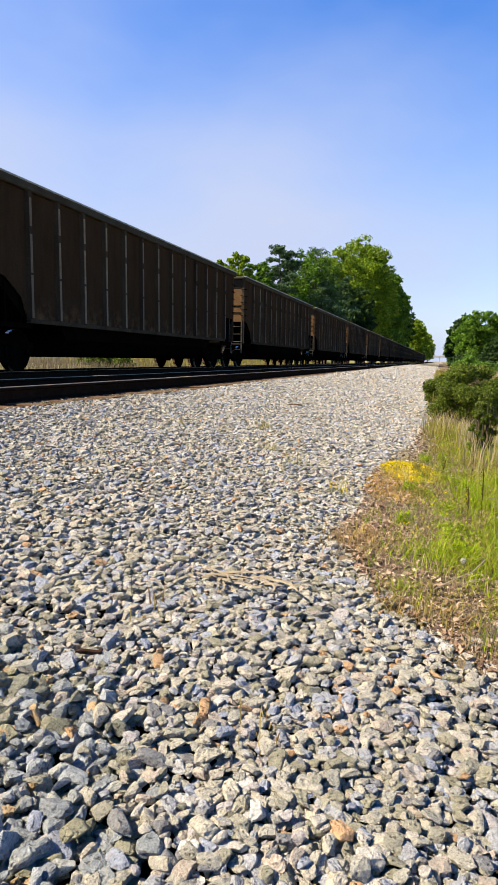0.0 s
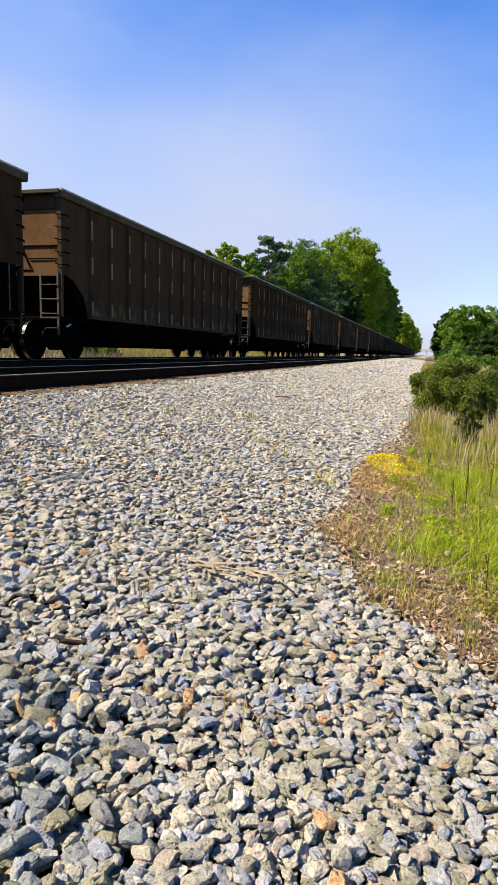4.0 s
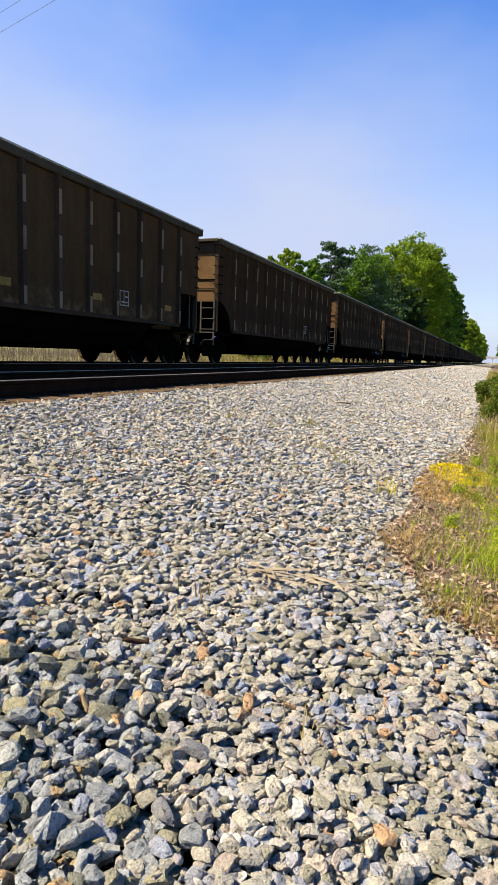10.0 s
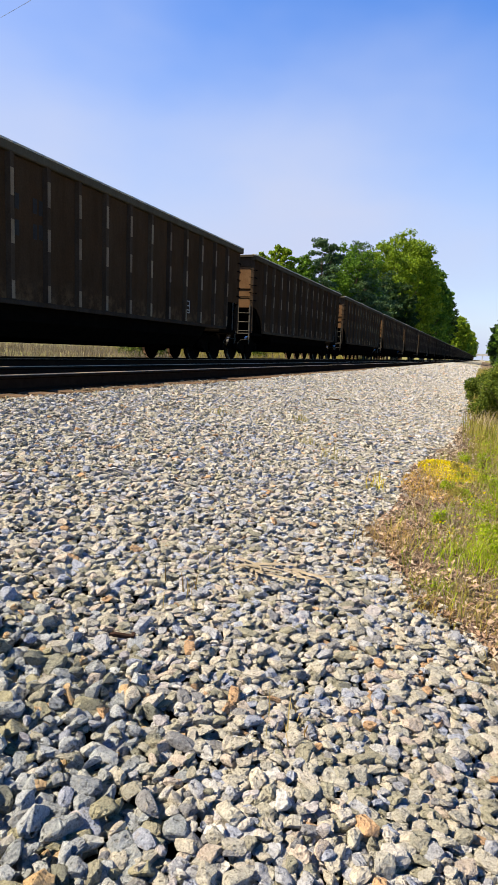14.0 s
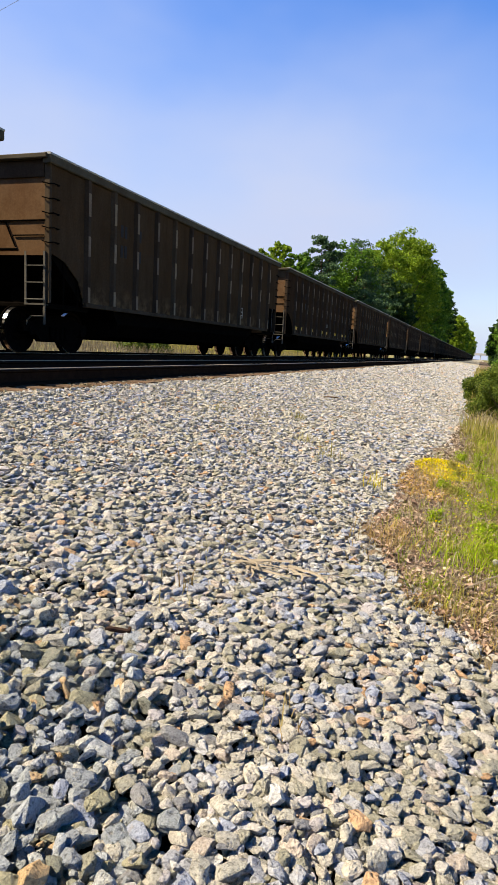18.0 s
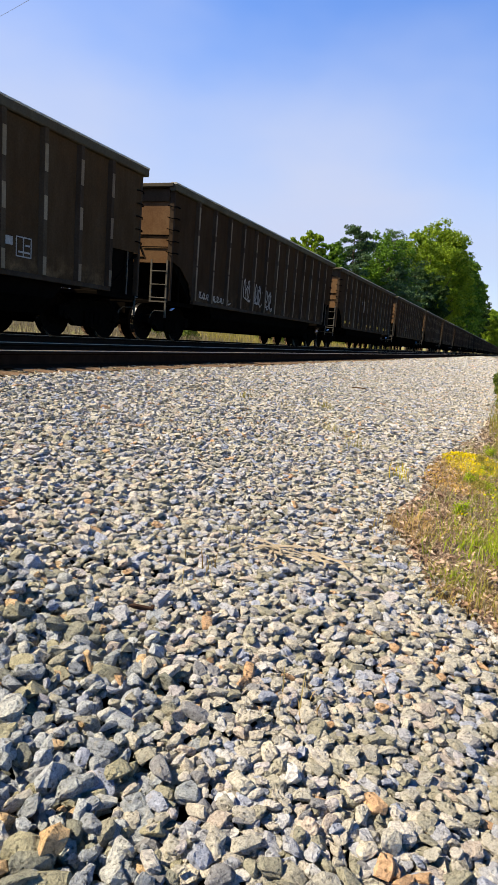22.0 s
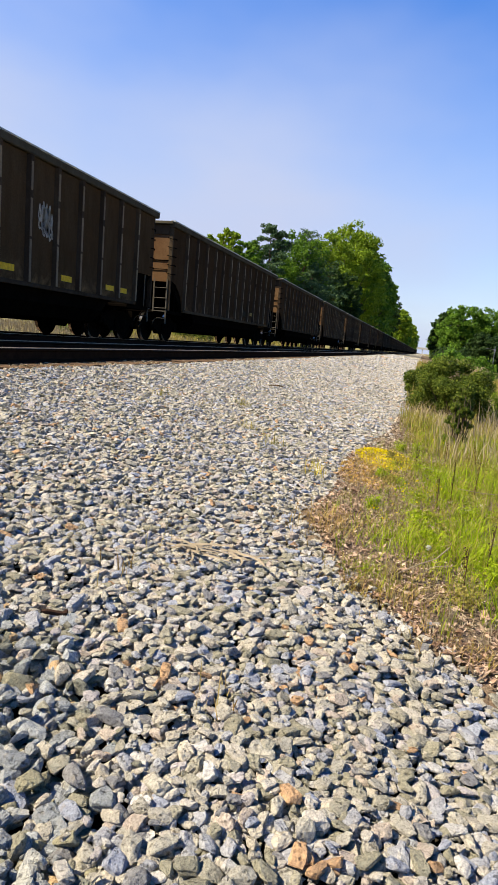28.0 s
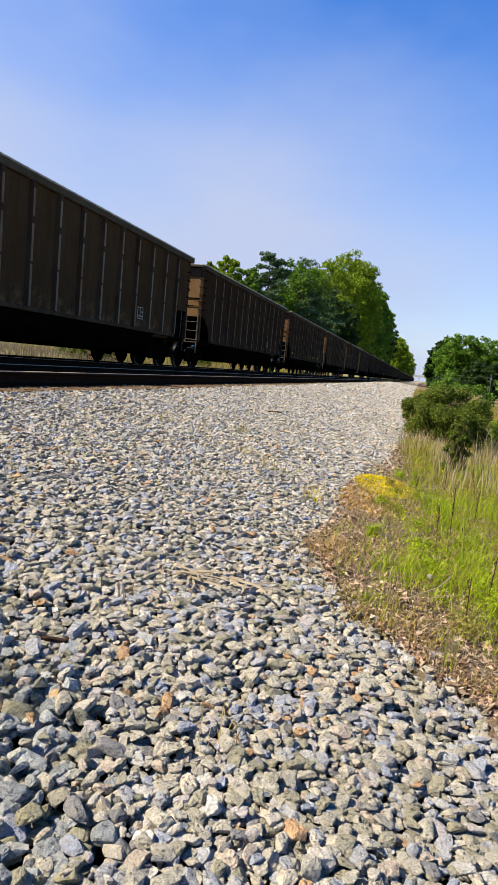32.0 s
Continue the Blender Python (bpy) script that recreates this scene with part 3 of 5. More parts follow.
def coal_car(plates):
    """A deep-tub coal gondola: ribbed sides, sloped ends, cut lower corners, two trucks. Origin at rail level, y along the track."""
    car = empty("coal_car")
    t = 0.02
    cut, zc = 6.12, 1.92
    for s in (-1, 1):
        a, b = sorted((s * SIDE, s * (SIDE - t)))
        # side sheet with its lower corners cut away
        body = Mesh()
        poly = [(-HALF, zc + 0.03), (-6.80, zc - 0.08), (-6.32, 1.50), (-cut, SILL), (cut, SILL), (cut, zc - 0.02), (HALF, zc), (HALF, TOP - 0.1), (-HALF, TOP - 0.1)]
        body.prism([(a, y, z) for y, z in poly][::-1], [(b, y, z) for y, z in poly][::-1])
        part("side_sheet", body, MAT_SIDE_SHADED, car, "weathered brown steel side sheet, coloured darker for its shade")
    # slope sheets under the ends, floor, and the deep tubs between the trucks
    for e in (-1, 1):
        body = Mesh()
        # added black wing plates stand for the shade in the open cut corners
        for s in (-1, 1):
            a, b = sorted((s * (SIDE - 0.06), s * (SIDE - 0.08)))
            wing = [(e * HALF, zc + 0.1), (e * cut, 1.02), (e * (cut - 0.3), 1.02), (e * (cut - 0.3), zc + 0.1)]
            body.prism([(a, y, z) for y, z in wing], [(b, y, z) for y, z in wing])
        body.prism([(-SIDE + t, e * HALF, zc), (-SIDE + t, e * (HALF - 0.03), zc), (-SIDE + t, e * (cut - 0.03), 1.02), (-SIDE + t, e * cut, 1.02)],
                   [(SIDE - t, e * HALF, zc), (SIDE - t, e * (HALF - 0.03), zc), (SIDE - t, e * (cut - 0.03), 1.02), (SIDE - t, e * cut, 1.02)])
        part("slope_sheet", body, MAT_UNDER, car, "slope sheet under the end, coloured black for the shade there")
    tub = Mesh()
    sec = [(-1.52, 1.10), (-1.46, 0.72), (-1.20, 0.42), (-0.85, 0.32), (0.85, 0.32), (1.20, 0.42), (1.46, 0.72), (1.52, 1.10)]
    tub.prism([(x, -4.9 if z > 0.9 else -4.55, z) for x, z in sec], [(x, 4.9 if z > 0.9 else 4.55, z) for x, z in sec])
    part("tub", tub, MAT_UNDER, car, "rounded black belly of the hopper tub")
    for e in (-1, 1):
        end = Mesh()
        end.box(-SIDE + 0.03, SIDE - 0.03, e * HALF - 0.012, e * HALF + 0.012, zc, TOP - 0.1)
        # edge flange along the foot
        end.box(-1.5, 1.5, min(e * (HALF + 0.01), e * (HALF + 0.06)), max(e * (HALF + 0.01), e * (HALF + 0.06)), zc - 0.02, zc + 0.05)
        part("end_sheet", end, MAT_END_SUNLIT, car, "tan steel end sheet, coloured lighter for the sun on it")
        bar = Mesh()
        bar.rod((-1.5, e * (HALF + 0.03), 2.56), (1.5, e * (HALF + 0.03), 2.56), 0.014)
        bar.path([(0.55, e * (HALF + 0.035), 2.56), (0.80, e * (HALF + 0.035), 2.06)], 0.014)
        bar.path([(0.75, e * (HALF + 0.035), 2.28), (1.48, e * (HALF + 0.035), 2.28)], 0.013)
        bar.rod((-1.5, e * (HALF + 0.035), 2.02), (0.82, e * (HALF + 0.035), 2.02), 0.022)
        part("brake_rod", bar, MAT_UNDER, car)
        for s in (-1, 1):
            post = Mesh()
            a, b = sorted((s * 1.48, s * 1.61))
            c, d = sorted((e * (HALF - 0.03), e * (HALF + 0.035)))
            post.box(a, b, c, d, 1.00, TOP - 0.12, 0, 0.012)
            part("corner_post", post, MAT_RIB, car)
            for z in (2.15, 2.42, 2.69, 2.96, 3.23):
                grab = Mesh()
                x0, y0 = s * 1.61, e * (HALF + 0.03)
                y1 = y0 + e * 0.045
                grab.path([(x0, e * (HALF - 0.20), z), (x0 + s * 0.05, e * (HALF - 0.19), z), (x0 + s * 0.05, e * (HALF - 0.02), z), (x0, y1, z - 0.02), (s * 1.46, y1, z + 0.02), (s * 1.46, y0, z + 0.02)], 0.012, 5)
                part("grab_iron", grab, MAT_UNDER, car)
            ladder(car, s, e)
            stub = Mesh()
            a, b = sorted((s * 1.555, s * 1.575))
            for y in (6.30, 6.78):
                stub.box(a, b, e * y - 0.015, e * y + 0.015, 1.0, zc - 0.02)
            part("platform_post", stub, MAT_UNDER, car)
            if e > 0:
                # added plate, black in place of the shade inside the corner
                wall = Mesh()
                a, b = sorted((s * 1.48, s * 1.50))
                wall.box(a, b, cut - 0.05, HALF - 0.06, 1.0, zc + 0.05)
                part("bulkhead", wall, MAT_UNDER, car, "added black plate standing for shade in the cut corner")
                pole = Mesh()
                a, b = sorted((s * 1.565, s * 1.585))
                pole.box(a, b, HALF - 0.42, HALF - 0.395, 1.0, zc - 0.01)
                part("brace_post", pole, MAT_GRAB, car)
        deck = Mesh()
        deck.box(-1.52, 1.52, min(e * 5.85, e * 7.28), max(e * 5.85, e * 7.28), 0.90, 1.00, 0, 0.02)
        deck.box(-0.35, 0.35, min(e * 5.2, e * 7.3), max(e * 5.2, e * 7.3), 0.62, 0.90, 0, 0.03)
        part("end_platform", deck, MAT_UNDER, car)
        for x, r in ((0.55, 0.15), (-0.5, 0.12)):
            cyl = Mesh()
            cyl.rod((x, e * 6.35, 1.0 + r), (x, e * 6.95, 1.0 + r), r, n=14)
            part("brake_cylinder", cyl, MAT_UNDER, car)
        hook = Mesh()
        hook.box(-0.09, 0.09, min(e * 7.25, e * 7.78), max(e * 7.25, e * 7.78), 0.72, 0.90, 0, 0.02)
        hook.box(-0.16, 0.16, min(e * 7.70, e * 7.98), max(e * 7.70, e * 7.98), 0.66, 0.95, 0, 0.05)
        hook.path([(-0.28, e * 7.3, 0.72), (-0.32, e * 7.55, 0.50), (-0.25, e * 7.80, 0.38), (-0.1, e * 7.99, 0.46)], 0.028)
        part("coupler", hook, MAT_UNDER, car, "black knuckle coupler and air hose")
        chord = Mesh()
        a, b = sorted((e * (HALF - 0.06), e * (HALF + 0.19)))
        chord.box(-SIDE - 0.02, SIDE + 0.02, a, b, TOP - 0.09, TOP, 0, 0.015)
        part("end_chord", chord, MAT_CHORD, car)
        # a dark strip put where the end chord throws its shadow
        band = Mesh()
        a, b = sorted((e * (HALF + 0.012), e * (HALF + 0.05)))
        band.box(-1.47, 1.47, a, b, TOP - 0.40, TOP - 0.09, 0, 0.01)
        part("end_band", band, MAT_RIB, car, "dark band standing for the shadow under the end chord")
        bogie(car, e * 6.30)
    for s in (-1, 1):
        chord = Mesh()
        a, b = sorted((s * (SIDE - 0.08), s * (SIDE + 0.09)))
        chord.box(a, b, -HALF - 0.13, HALF + 0.13, TOP - 0.17, TOP + 0.01, 0, 0.02)
        part("top_chord", chord, MAT_CHORD, car, "grey-brown top chord")
        # pale lip: the sunlit top line of the chord, put in as colour
        lip = Mesh()
        a, b = sorted((s * (SIDE - 0.06), s * (SIDE + 0.098)))
        lip.box(a, b, -HALF - 0.14, HALF + 0.14, TOP - 0.022, TOP + 0.02, 0, 0.01)
        part("chord_edge", lip, MAT_SUNLIT_LIP, car, "pale strip standing for sun on the chord's upper edge")
        sill = Mesh()
        a, b = sorted((s * (SIDE - 0.05), s * (SIDE + 0.06)))
        sill.box(a, b, -cut, cut, SILL - 0.06, SILL + 0.03, 0, 0.01)
        part("side_sill", sill, MAT_RIB, car)
        for y in RIBS:
            r = Mesh()
            x0, x1 = s * (SIDE + 0.002), s * (SIDE + 0.085)
            sec = [(x0, y - 0.085), (x1, y - 0.05), (x1, y + 0.05), (x0, y + 0.085)]
            sec = sec if s < 0 else sec[::-1]
            r.prism([(x, a, SILL + 0.03) for x, a in sec][::-1], [(x, a, TOP - 0.172) for x, a in sec][::-1])
            # pale stretches on the face of the rib
            for z0, z1 in ((1.10, 1.42), (2.05, 2.46), (2.86, 3.32)) if plates else ((1.10, 1.95), (2.0, 2.75), (2.9, 3.45)):
                a, b = sorted((x1, x1 + s * 0.004))
                w = 0.042 if plates else 0.034
                r.box(a, b, y - w, y + w, z0, z1, 1)
            part("rib", r, (MAT_RIB, MAT_PLATE), car, "side rib with pale stretches on its face")
    return car


CAR_PITCH = 16.0
FIRST, LAST = -37, 20
STRIPED = {3, 2, 1, 0, -1, -2, -3, -22, -23, -24, -26, -28, -29, -30, -31, -32, -33, -34, -35, -36, -37}


def corner_at(t):
    """Where the trailing corner of the car that leads at the start stands along the track."""
    slack = np.interp(t, range(33), [0.69, 0.57, 0.34, 0.12, -0.07, -0.25, -0.44, -0.38, -0.40, -0.49, -0.50, -0.47, -0.41, -0.36, -0.20, 0.03, 0.26, 0.44, 0.48, 0.38,
                                     0.38, 0.27, 0.28, 0.26, 0.30, 0.27, 0.21, 0.15, 0.09, 0.07, -0.12, -0.42, -0.65])
    return 25.47 + 16.927 * t + float(slack)


def car_pose(i, t):
    return pose(FAR_TRACK, corner_at(t) + i * CAR_PITCH + HALF, RAIL_TOP)


plated, striped = coal_car(True), coal_car(False)
cars = {}
for i in range(FIRST, LAST + 1):
    kind = plated if i not in STRIPED else striped
    first = kind not in cars.values()
    cars[i] = kind if first else copy_thing(kind, Matrix())
    cars[i].matrix_basis = car_pose(i, 0)
    tagged(cars[i], "dark brown steel coal car with ribbed sides rolling past", "rail car", "cars of the coal train")

# ---- marks on the cars ----
YELLOW_Y = (-5.65, -4.80, -2.80, -0.65, 0.38, 2.55, 4.65, 5.42)
YELLOW_CARS = (-33, -32, -31, -26, -23, -19)
WORN_YELLOW = {-14: (-0.61, 2.32, 5.53), -12: (-0.46, 2.33, 5.53), -21: (-5.95, -2.75, -0.81), -27: (5.69,), -2: (2.16,), -30: (2.77,)}
STENCIL_CARS = {-35: 3.52, -34: 3.41, -27: 3.60, -25: 3.60, -21: 3.20, -20: 3.25, -16: 3.22, -14: 3.40, -13: 3.38, -12: 3.42, -11: 2.53, -10: 3.45, -2: 3.16}
LETTER_CARS = {-21: -4.30, -20: -4.45, -19: -4.70, -16: -3.80, 0: -4.4}
FACE = SIDE + 0.004


def plate_on_side(car, name, y, z, w, h, mat, label):
    m = Mesh()
    m.box(FACE - 0.002, FACE + 0.003, y - w / 2, y + w / 2, z - h / 2, z + h / 2)
    part(name, m, mat, car, label)


def stencil_box(car, y, z):
    """A white framed table of small print."""
    m = Mesh()
    for a, b, c, d in ((-0.19, 0.19, 0.15, 0.17), (-0.19, 0.19, -0.17, -0.15), (-0.19, -0.17, -0.17, 0.17), (0.17, 0.19, -0.17, 0.17), (-0.02, 0.0, -0.17, 0.17), (-0.13, 0.15, -0.10, -0.07), (0.04, 0.15, 0.02, 0.05)):
        m.box(FACE - 0.002, FACE + 0.003, y + a, y + b, z + c, z + d)
    part("stencil_box", m, MAT_WHITE, car, "white framed stencil")


def faded_bars(car, y, z, rng):
    for row in (z, z - 0.46):
        for k in range(4):
            plate_on_side(car, "faded_lettering", y + 0.17 * k - 0.2 + (0.32 if k > 1 else 0), row + rng.normal() * 0.01, 0.11, 0.27, MAT_FADED, "faded dark lettering bar")


def scribble(car, y, z, w, h, seed, loops, mat=None):
    """Looping spray-paint strokes."""
    rng = np.random.RandomState(seed)
    m = Mesh()
    n = 16 * loops
    x = FACE + 0.003
    pts = []
    for k in range(n):
        a = k / 16 * math.tau
        cx = -w / 2 + w * k / n
        pts.append(Vector((x, y + cx + 0.30 * w / loops * 1.6 * math.cos(a) + rng.normal() * 0.008, z + h * 0.45 * math.sin(a) * (0.7 + 0.3 * math.sin(k * 0.37)) + rng.normal() * 0.012)))
    for a, b in zip(pts, pts[1:]):
        d = (b - a).normalized() * 0.004
        q = Vector((0, -d.z, d.y)) / 0.004 * 0.016
        m.add([a - d - q, b + d - q, b + d + q, a - d + q], [(0, 1, 2, 3)])
        o = Vector((0.003, 0, 0))
        m.add([a - d - q + o, b + d - q + o, b + d + q + o, a - d + q + o], [(0, 1, 2, 3)])
    part("graffiti", m, mat or MAT_SPRAY, car, "pale looping spray-paint scribble")


mark_rng = np.random.RandomState(3)
for i in YELLOW_CARS:
    for y in YELLOW_Y:
        plate_on_side(cars[i], "reflector", y, 1.32, 0.44, 0.13, MAT_YELLOW, "yellow reflective strip")
for i, ys in WORN_YELLOW.items():
    for y in ys:
        plate_on_side(cars[i], "reflector", y, 1.45, 0.36, 0.14, MAT_WORN_YELLOW, "dirty yellow reflective strip")
for i, y in STENCIL_CARS.items():
    stencil_box(cars[i], y, 1.51)
for i in (-27, -25, -10):
    plate_on_side(cars[i], "data_plate", 3.20, 1.58, 0.26, 0.14, MAT_WHITE, "small white data plate")
for i, y in LETTER_CARS.items():
    faded_bars(cars[i], y, 2.82, mark_rng)
for i, y in ((-32, 4.74), (-3, -5.8)):
    plate_on_side(cars[i], "data_plate", y, 1.62, 0.16, 0.16, MAT_WHITE, "small white data plate")
scribble(cars[-31], 1.67, 2.38, 0.55, 0.75, 5, 6)
scribble(cars[-31], 1.70, 2.32, 0.34, 1.05, 15, 3)
scribble(cars[-23], -1.80, 2.40, 0.60, 0.85, 6, 7)
scribble(cars[-23], -1.76, 2.32, 0.34, 1.05, 16, 3)
scribble(cars[-24], -1.40, 1.60, 2.6, 0.92, 7, 8)
scribble(cars[-24], -1.25, 1.50, 2.5, 0.70, 17, 5)
scribble(cars[-24], -4.7, 1.25, 2.0, 0.20, 8, 9)
scribble(cars[-22], -2.75, 1.66, 0.62, 0.50, 9, 3)
scribble(cars[-22], -1.88, 1.68, 0.55, 0.42, 10, 4)
scribble(cars[-19], 0.36, 1.69, 0.40, 0.28, 11, 4)
scribble(cars[-30], 1.66, 1.40, 0.5, 0.35, 12, 4, MAT_CHORD)
scribble(cars[0], -2.2, 1.75, 0.40, 0.70, 13, 3, MAT_CHORD)
for i in cars:
    if i in YELLOW_CARS:
        tagged(cars[i], "dark brown coal car with a row of yellow reflectors")
for i in (-31, -23):
    tagged(cars[i], "dark brown coal car with yellow reflectors and spray-painted scribble")
for i in (-24, -22, -30):
    tagged(cars[i], "dark brown coal car with pale graffiti low on its side")

# ---- trees ----


def leaf_cloud(centres, radii, count, size, rng, squash=0.8, up=0.25):
    """Small bent leaf clumps scattered through lobes, denser near their skin."""
    lobe = rng.choice(len(centres), count, p=np.prod(radii, 1) ** 0.67 / np.sum(np.prod(radii, 1) ** 0.67))
    d = rng.normal(size=(count, 3))
    d /= np.linalg.norm(d, axis=1, keepdims=True)
    r = rng.rand(count) ** 0.33 * (0.80 + 0.32 * rng.rand(count))
    c = centres[lobe] + d * radii[lobe] * r[:, None]
    n = d * 0.7 + rng.normal(size=(count, 3)) * 0.6 + (0, 0, up)
    n /= np.linalg.norm(n, axis=1, keepdims=True)
    u = np.cross(n, rng.normal(size=(count, 3)))
    u /= np.linalg.norm(u, axis=1, keepdims=True)
    w = np.cross(n, u)
    s = size * (0.55 + 0.9 * rng.rand(count))[:, None]
    # a folded five-point leaf clump
    tip, base = c + u * s * 0.62, c - u * s * 0.55
    l, q = c + w * s * 0.42 - n * s * 0.16, c - w * s * 0.42 - n * s * 0.16
    v = np.stack([base, q, tip, l], 1).reshape(-1, 3)
    k = np.arange(count)[:, None] * 4
    f = np.concatenate([k + (0, 1, 2), k + (0, 2, 3)], 0)
    return v, f


def broadleaf(x, y, height, spread, mat, seed, label, leaves=9000, size=0.42, base=0.22, z=None, lean=0.0, lobes=52, twigs=5):
    """A tapered trunk and limbs; the crown is a dome of lobes, each of several smaller leaf clumps, with gaps between."""
    rng = np.random.RandomState(seed)
    z = float(ground_height(x)) - 0.1 if z is None else z
    tree = tagged(empty("tree", pose(x, y, z)), label, "tree", "trees along the railway")
    m = Mesh()
    top = height * 0.72
    r0 = height * 0.018
    pts = [Vector((0, 0, 0))]
    for k in range(1, 6):
        pts.append(Vector((rng.normal() * 0.02 * height * k / 5 + lean * k / 5, rng.normal() * 0.02 * height * k / 5, top * k / 5)))
    for k in range(5):
        m.rod(pts[k], pts[k + 1], r0 * (1 - k * 0.17), r0 * (1 - (k + 1) * 0.17), 8)
    half = height * (1 - base) / 2
    mid = height - half
    centres, radii = [], []
    for k in range(lobes):
        # even steps over the dome, jittered; wider below the middle
        up = -0.92 + 1.88 * (k + 0.5) / lobes
        a = k * 2.39996 + rng.rand() * 0.8
        wide = math.sqrt(max(0.02, 1 - up * up)) * (1.0 if up > 0 else 1.08)
        reach = 0.60 + 0.26 * rng.rand()
        c = Vector((math.cos(a) * wide * spread * reach + lean * 0.6, math.sin(a) * wide * spread * reach, mid + up * half * (0.80 + 0.14 * rng.rand())))
        q = spread * (0.21 + 0.12 * rng.rand())
        for j in range(twigs):
            d = Vector((rng.normal(), rng.normal(), rng.normal() * 0.8 + 0.25)).normalized() * q * 0.72
            w = q * (0.40 + 0.26 * rng.rand())
            centres.append(tuple(c + d))
            radii.append((w, w, w * 0.72))
        if k % 2 == 0:
            at = pts[min(4, int(max(0, c.z) / height * 5 / 0.95))] * 0.9
            bend = at.lerp(c, 0.55) + Vector((0, 0, -0.02 * height))
            m.rod(at, bend, r0 * 0.34, r0 * 0.2, 6)
            m.rod(bend, c, r0 * 0.2, r0 * 0.06, 6)
    # sparse inner leaves
    for k in range(12):
        d = Vector((rng.normal(), rng.normal(), rng.normal())).normalized() * 0.4
        centres.append((d.x * spread + lean * 0.5, d.y * spread, mid + d.z * half))
        radii.append((spread * 0.34, spread * 0.34, half * 0.24))
    part("trunk", m, MAT_BARK, tree)
    v, f = leaf_cloud(np.array(centres), np.array(radii), leaves, size, rng)
    part("crown", soup("crown", v, f, [mat]), mat, tree)
    return tree


def pine(x, y, height, spread, seed, label, open_crown=False):
    rng = np.random.RandomState(seed)
    z = float(ground_height(x)) - 0.1
    tree = tagged(empty("tree", pose(x, y, z)), label, "tree", "trees along the railway")
    m = Mesh()
    r0 = height * 0.016
    m.rod((0, 0, 0), (0.02 * height, 0, height * 0.5), r0, r0 * 0.65, 8)
    m.rod((0.02 * height, 0, height * 0.5), (0.0, 0, height * 0.97), r0 * 0.65, r0 * 0.12, 8)
    cs, rs = [], []
    levels = 13 if open_crown else 19
    for k in range(levels):
        h = (0.36 if open_crown else 0.16) + (0.97 - (0.36 if open_crown else 0.16)) * k / (levels - 1)
        rad = spread * ((1 - h) ** 0.6 * 1.25 if not open_crown else 0.68 * (1 - 0.5 * h ** 5)) * (0.75 + 0.4 * rng.rand())
        for j in range(6 if open_crown else 7):
            a = rng.rand() * math.tau
            reach = rad * (0.45 + 0.75 * rng.rand())
            h2 = h + rng.normal() * 0.025
            if rng.rand() < (0.28 if open_crown else 0.1):
                continue
            end = Vector((math.cos(a) * reach, math.sin(a) * reach, height * h2 + reach * (0.85 * (1 - h2 ** 3) if open_crown else 0.25)))
            start = Vector((0.01 * height, 0, height * h2))
            m.rod(start, end, r0 * 0.18, r0 * 0.05, 5)
            for q in (0.45, 0.7, 0.95):
                cs.append(tuple(start.lerp(end, q) + Vector((rng.normal(), rng.normal(), rng.normal())) * rad * 0.12))
                rs.append((rad * 0.20 + 0.22, rad * 0.20 + 0.22, 0.34 if open_crown else 0.34))
    part("trunk", m, MAT_BARK, tree)
    v, f = leaf_cloud(np.array(cs), np.array(rs), 15000 if open_crown else 22000, 0.21, rng, up=0.5)
    part("crown", soup("crown", v, f, [MAT_NEEDLE]), MAT_NEEDLE, tree)
    return tree


broadleaf(-26.0, 80, 14.0, 2.7, MAT_LEAF_BRIGHT, 11, "tall leafy tree with a light green crown", 9500, 0.32, 0.42, lobes=30)
broadleaf(-24.3, 86, 14.1, 2.5, MAT_LEAF_MID, 12, "leafy tree with a thin green crown", 8000, 0.32, 0.42, lobes=28)
broadleaf(-29.5, 84, 12.0, 3.6, MAT_LEAF_MID, 14, "leafy tree with a thin green crown", 5000, 0.34, 0.35, lobes=30)
broadleaf(-27.0, 96, 12.0, 4.0, MAT_LEAF_MID, 13, "leafy tree with a mid green crown", 5000, 0.42, 0.25)
pine(-23.0, 92, 16.6, 4.2, 21, "dark pine with a thin open crown", True)
pine(-20.0, 104, 18.4, 6.4, 22, "broad dark green pine with drooping limbs")
pine(-17.6, 98, 12.5, 5.0, 23, "dense dark conifer beside the line")
broadleaf(-20.2, 100, 17.6, 5.2, MAT_LEAF_MID, 24, "feathery mid green tree", 12000, 0.28, 0.2)
broadleaf(-16.6, 138, 25.8, 7.8, MAT_LEAF_BRIGHT, 31, "very tall broad tree with a sunlit green crown", 26000, 0.36, 0.18, lobes=84)
broadleaf(-19.3, 126, 22.4, 5.4, MAT_LEAF_BRIGHT, 37, "tall tree with a yellow-green crown", 16000, 0.34, 0.2, lobes=64)
# the deep leaf colour here stands for shade low under the tall crowns
broadleaf(-16.4, 118, 14.5, 4.8, MAT_LEAF_DEEP, 34, "leafy tree coloured dark for the shade of taller ones", 8000, 0.5, 0.1)
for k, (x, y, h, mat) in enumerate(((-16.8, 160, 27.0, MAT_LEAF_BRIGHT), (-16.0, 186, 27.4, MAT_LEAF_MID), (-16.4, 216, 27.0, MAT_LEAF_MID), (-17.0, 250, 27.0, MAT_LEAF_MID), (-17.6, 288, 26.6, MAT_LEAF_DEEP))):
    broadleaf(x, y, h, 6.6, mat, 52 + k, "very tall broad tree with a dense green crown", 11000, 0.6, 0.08)
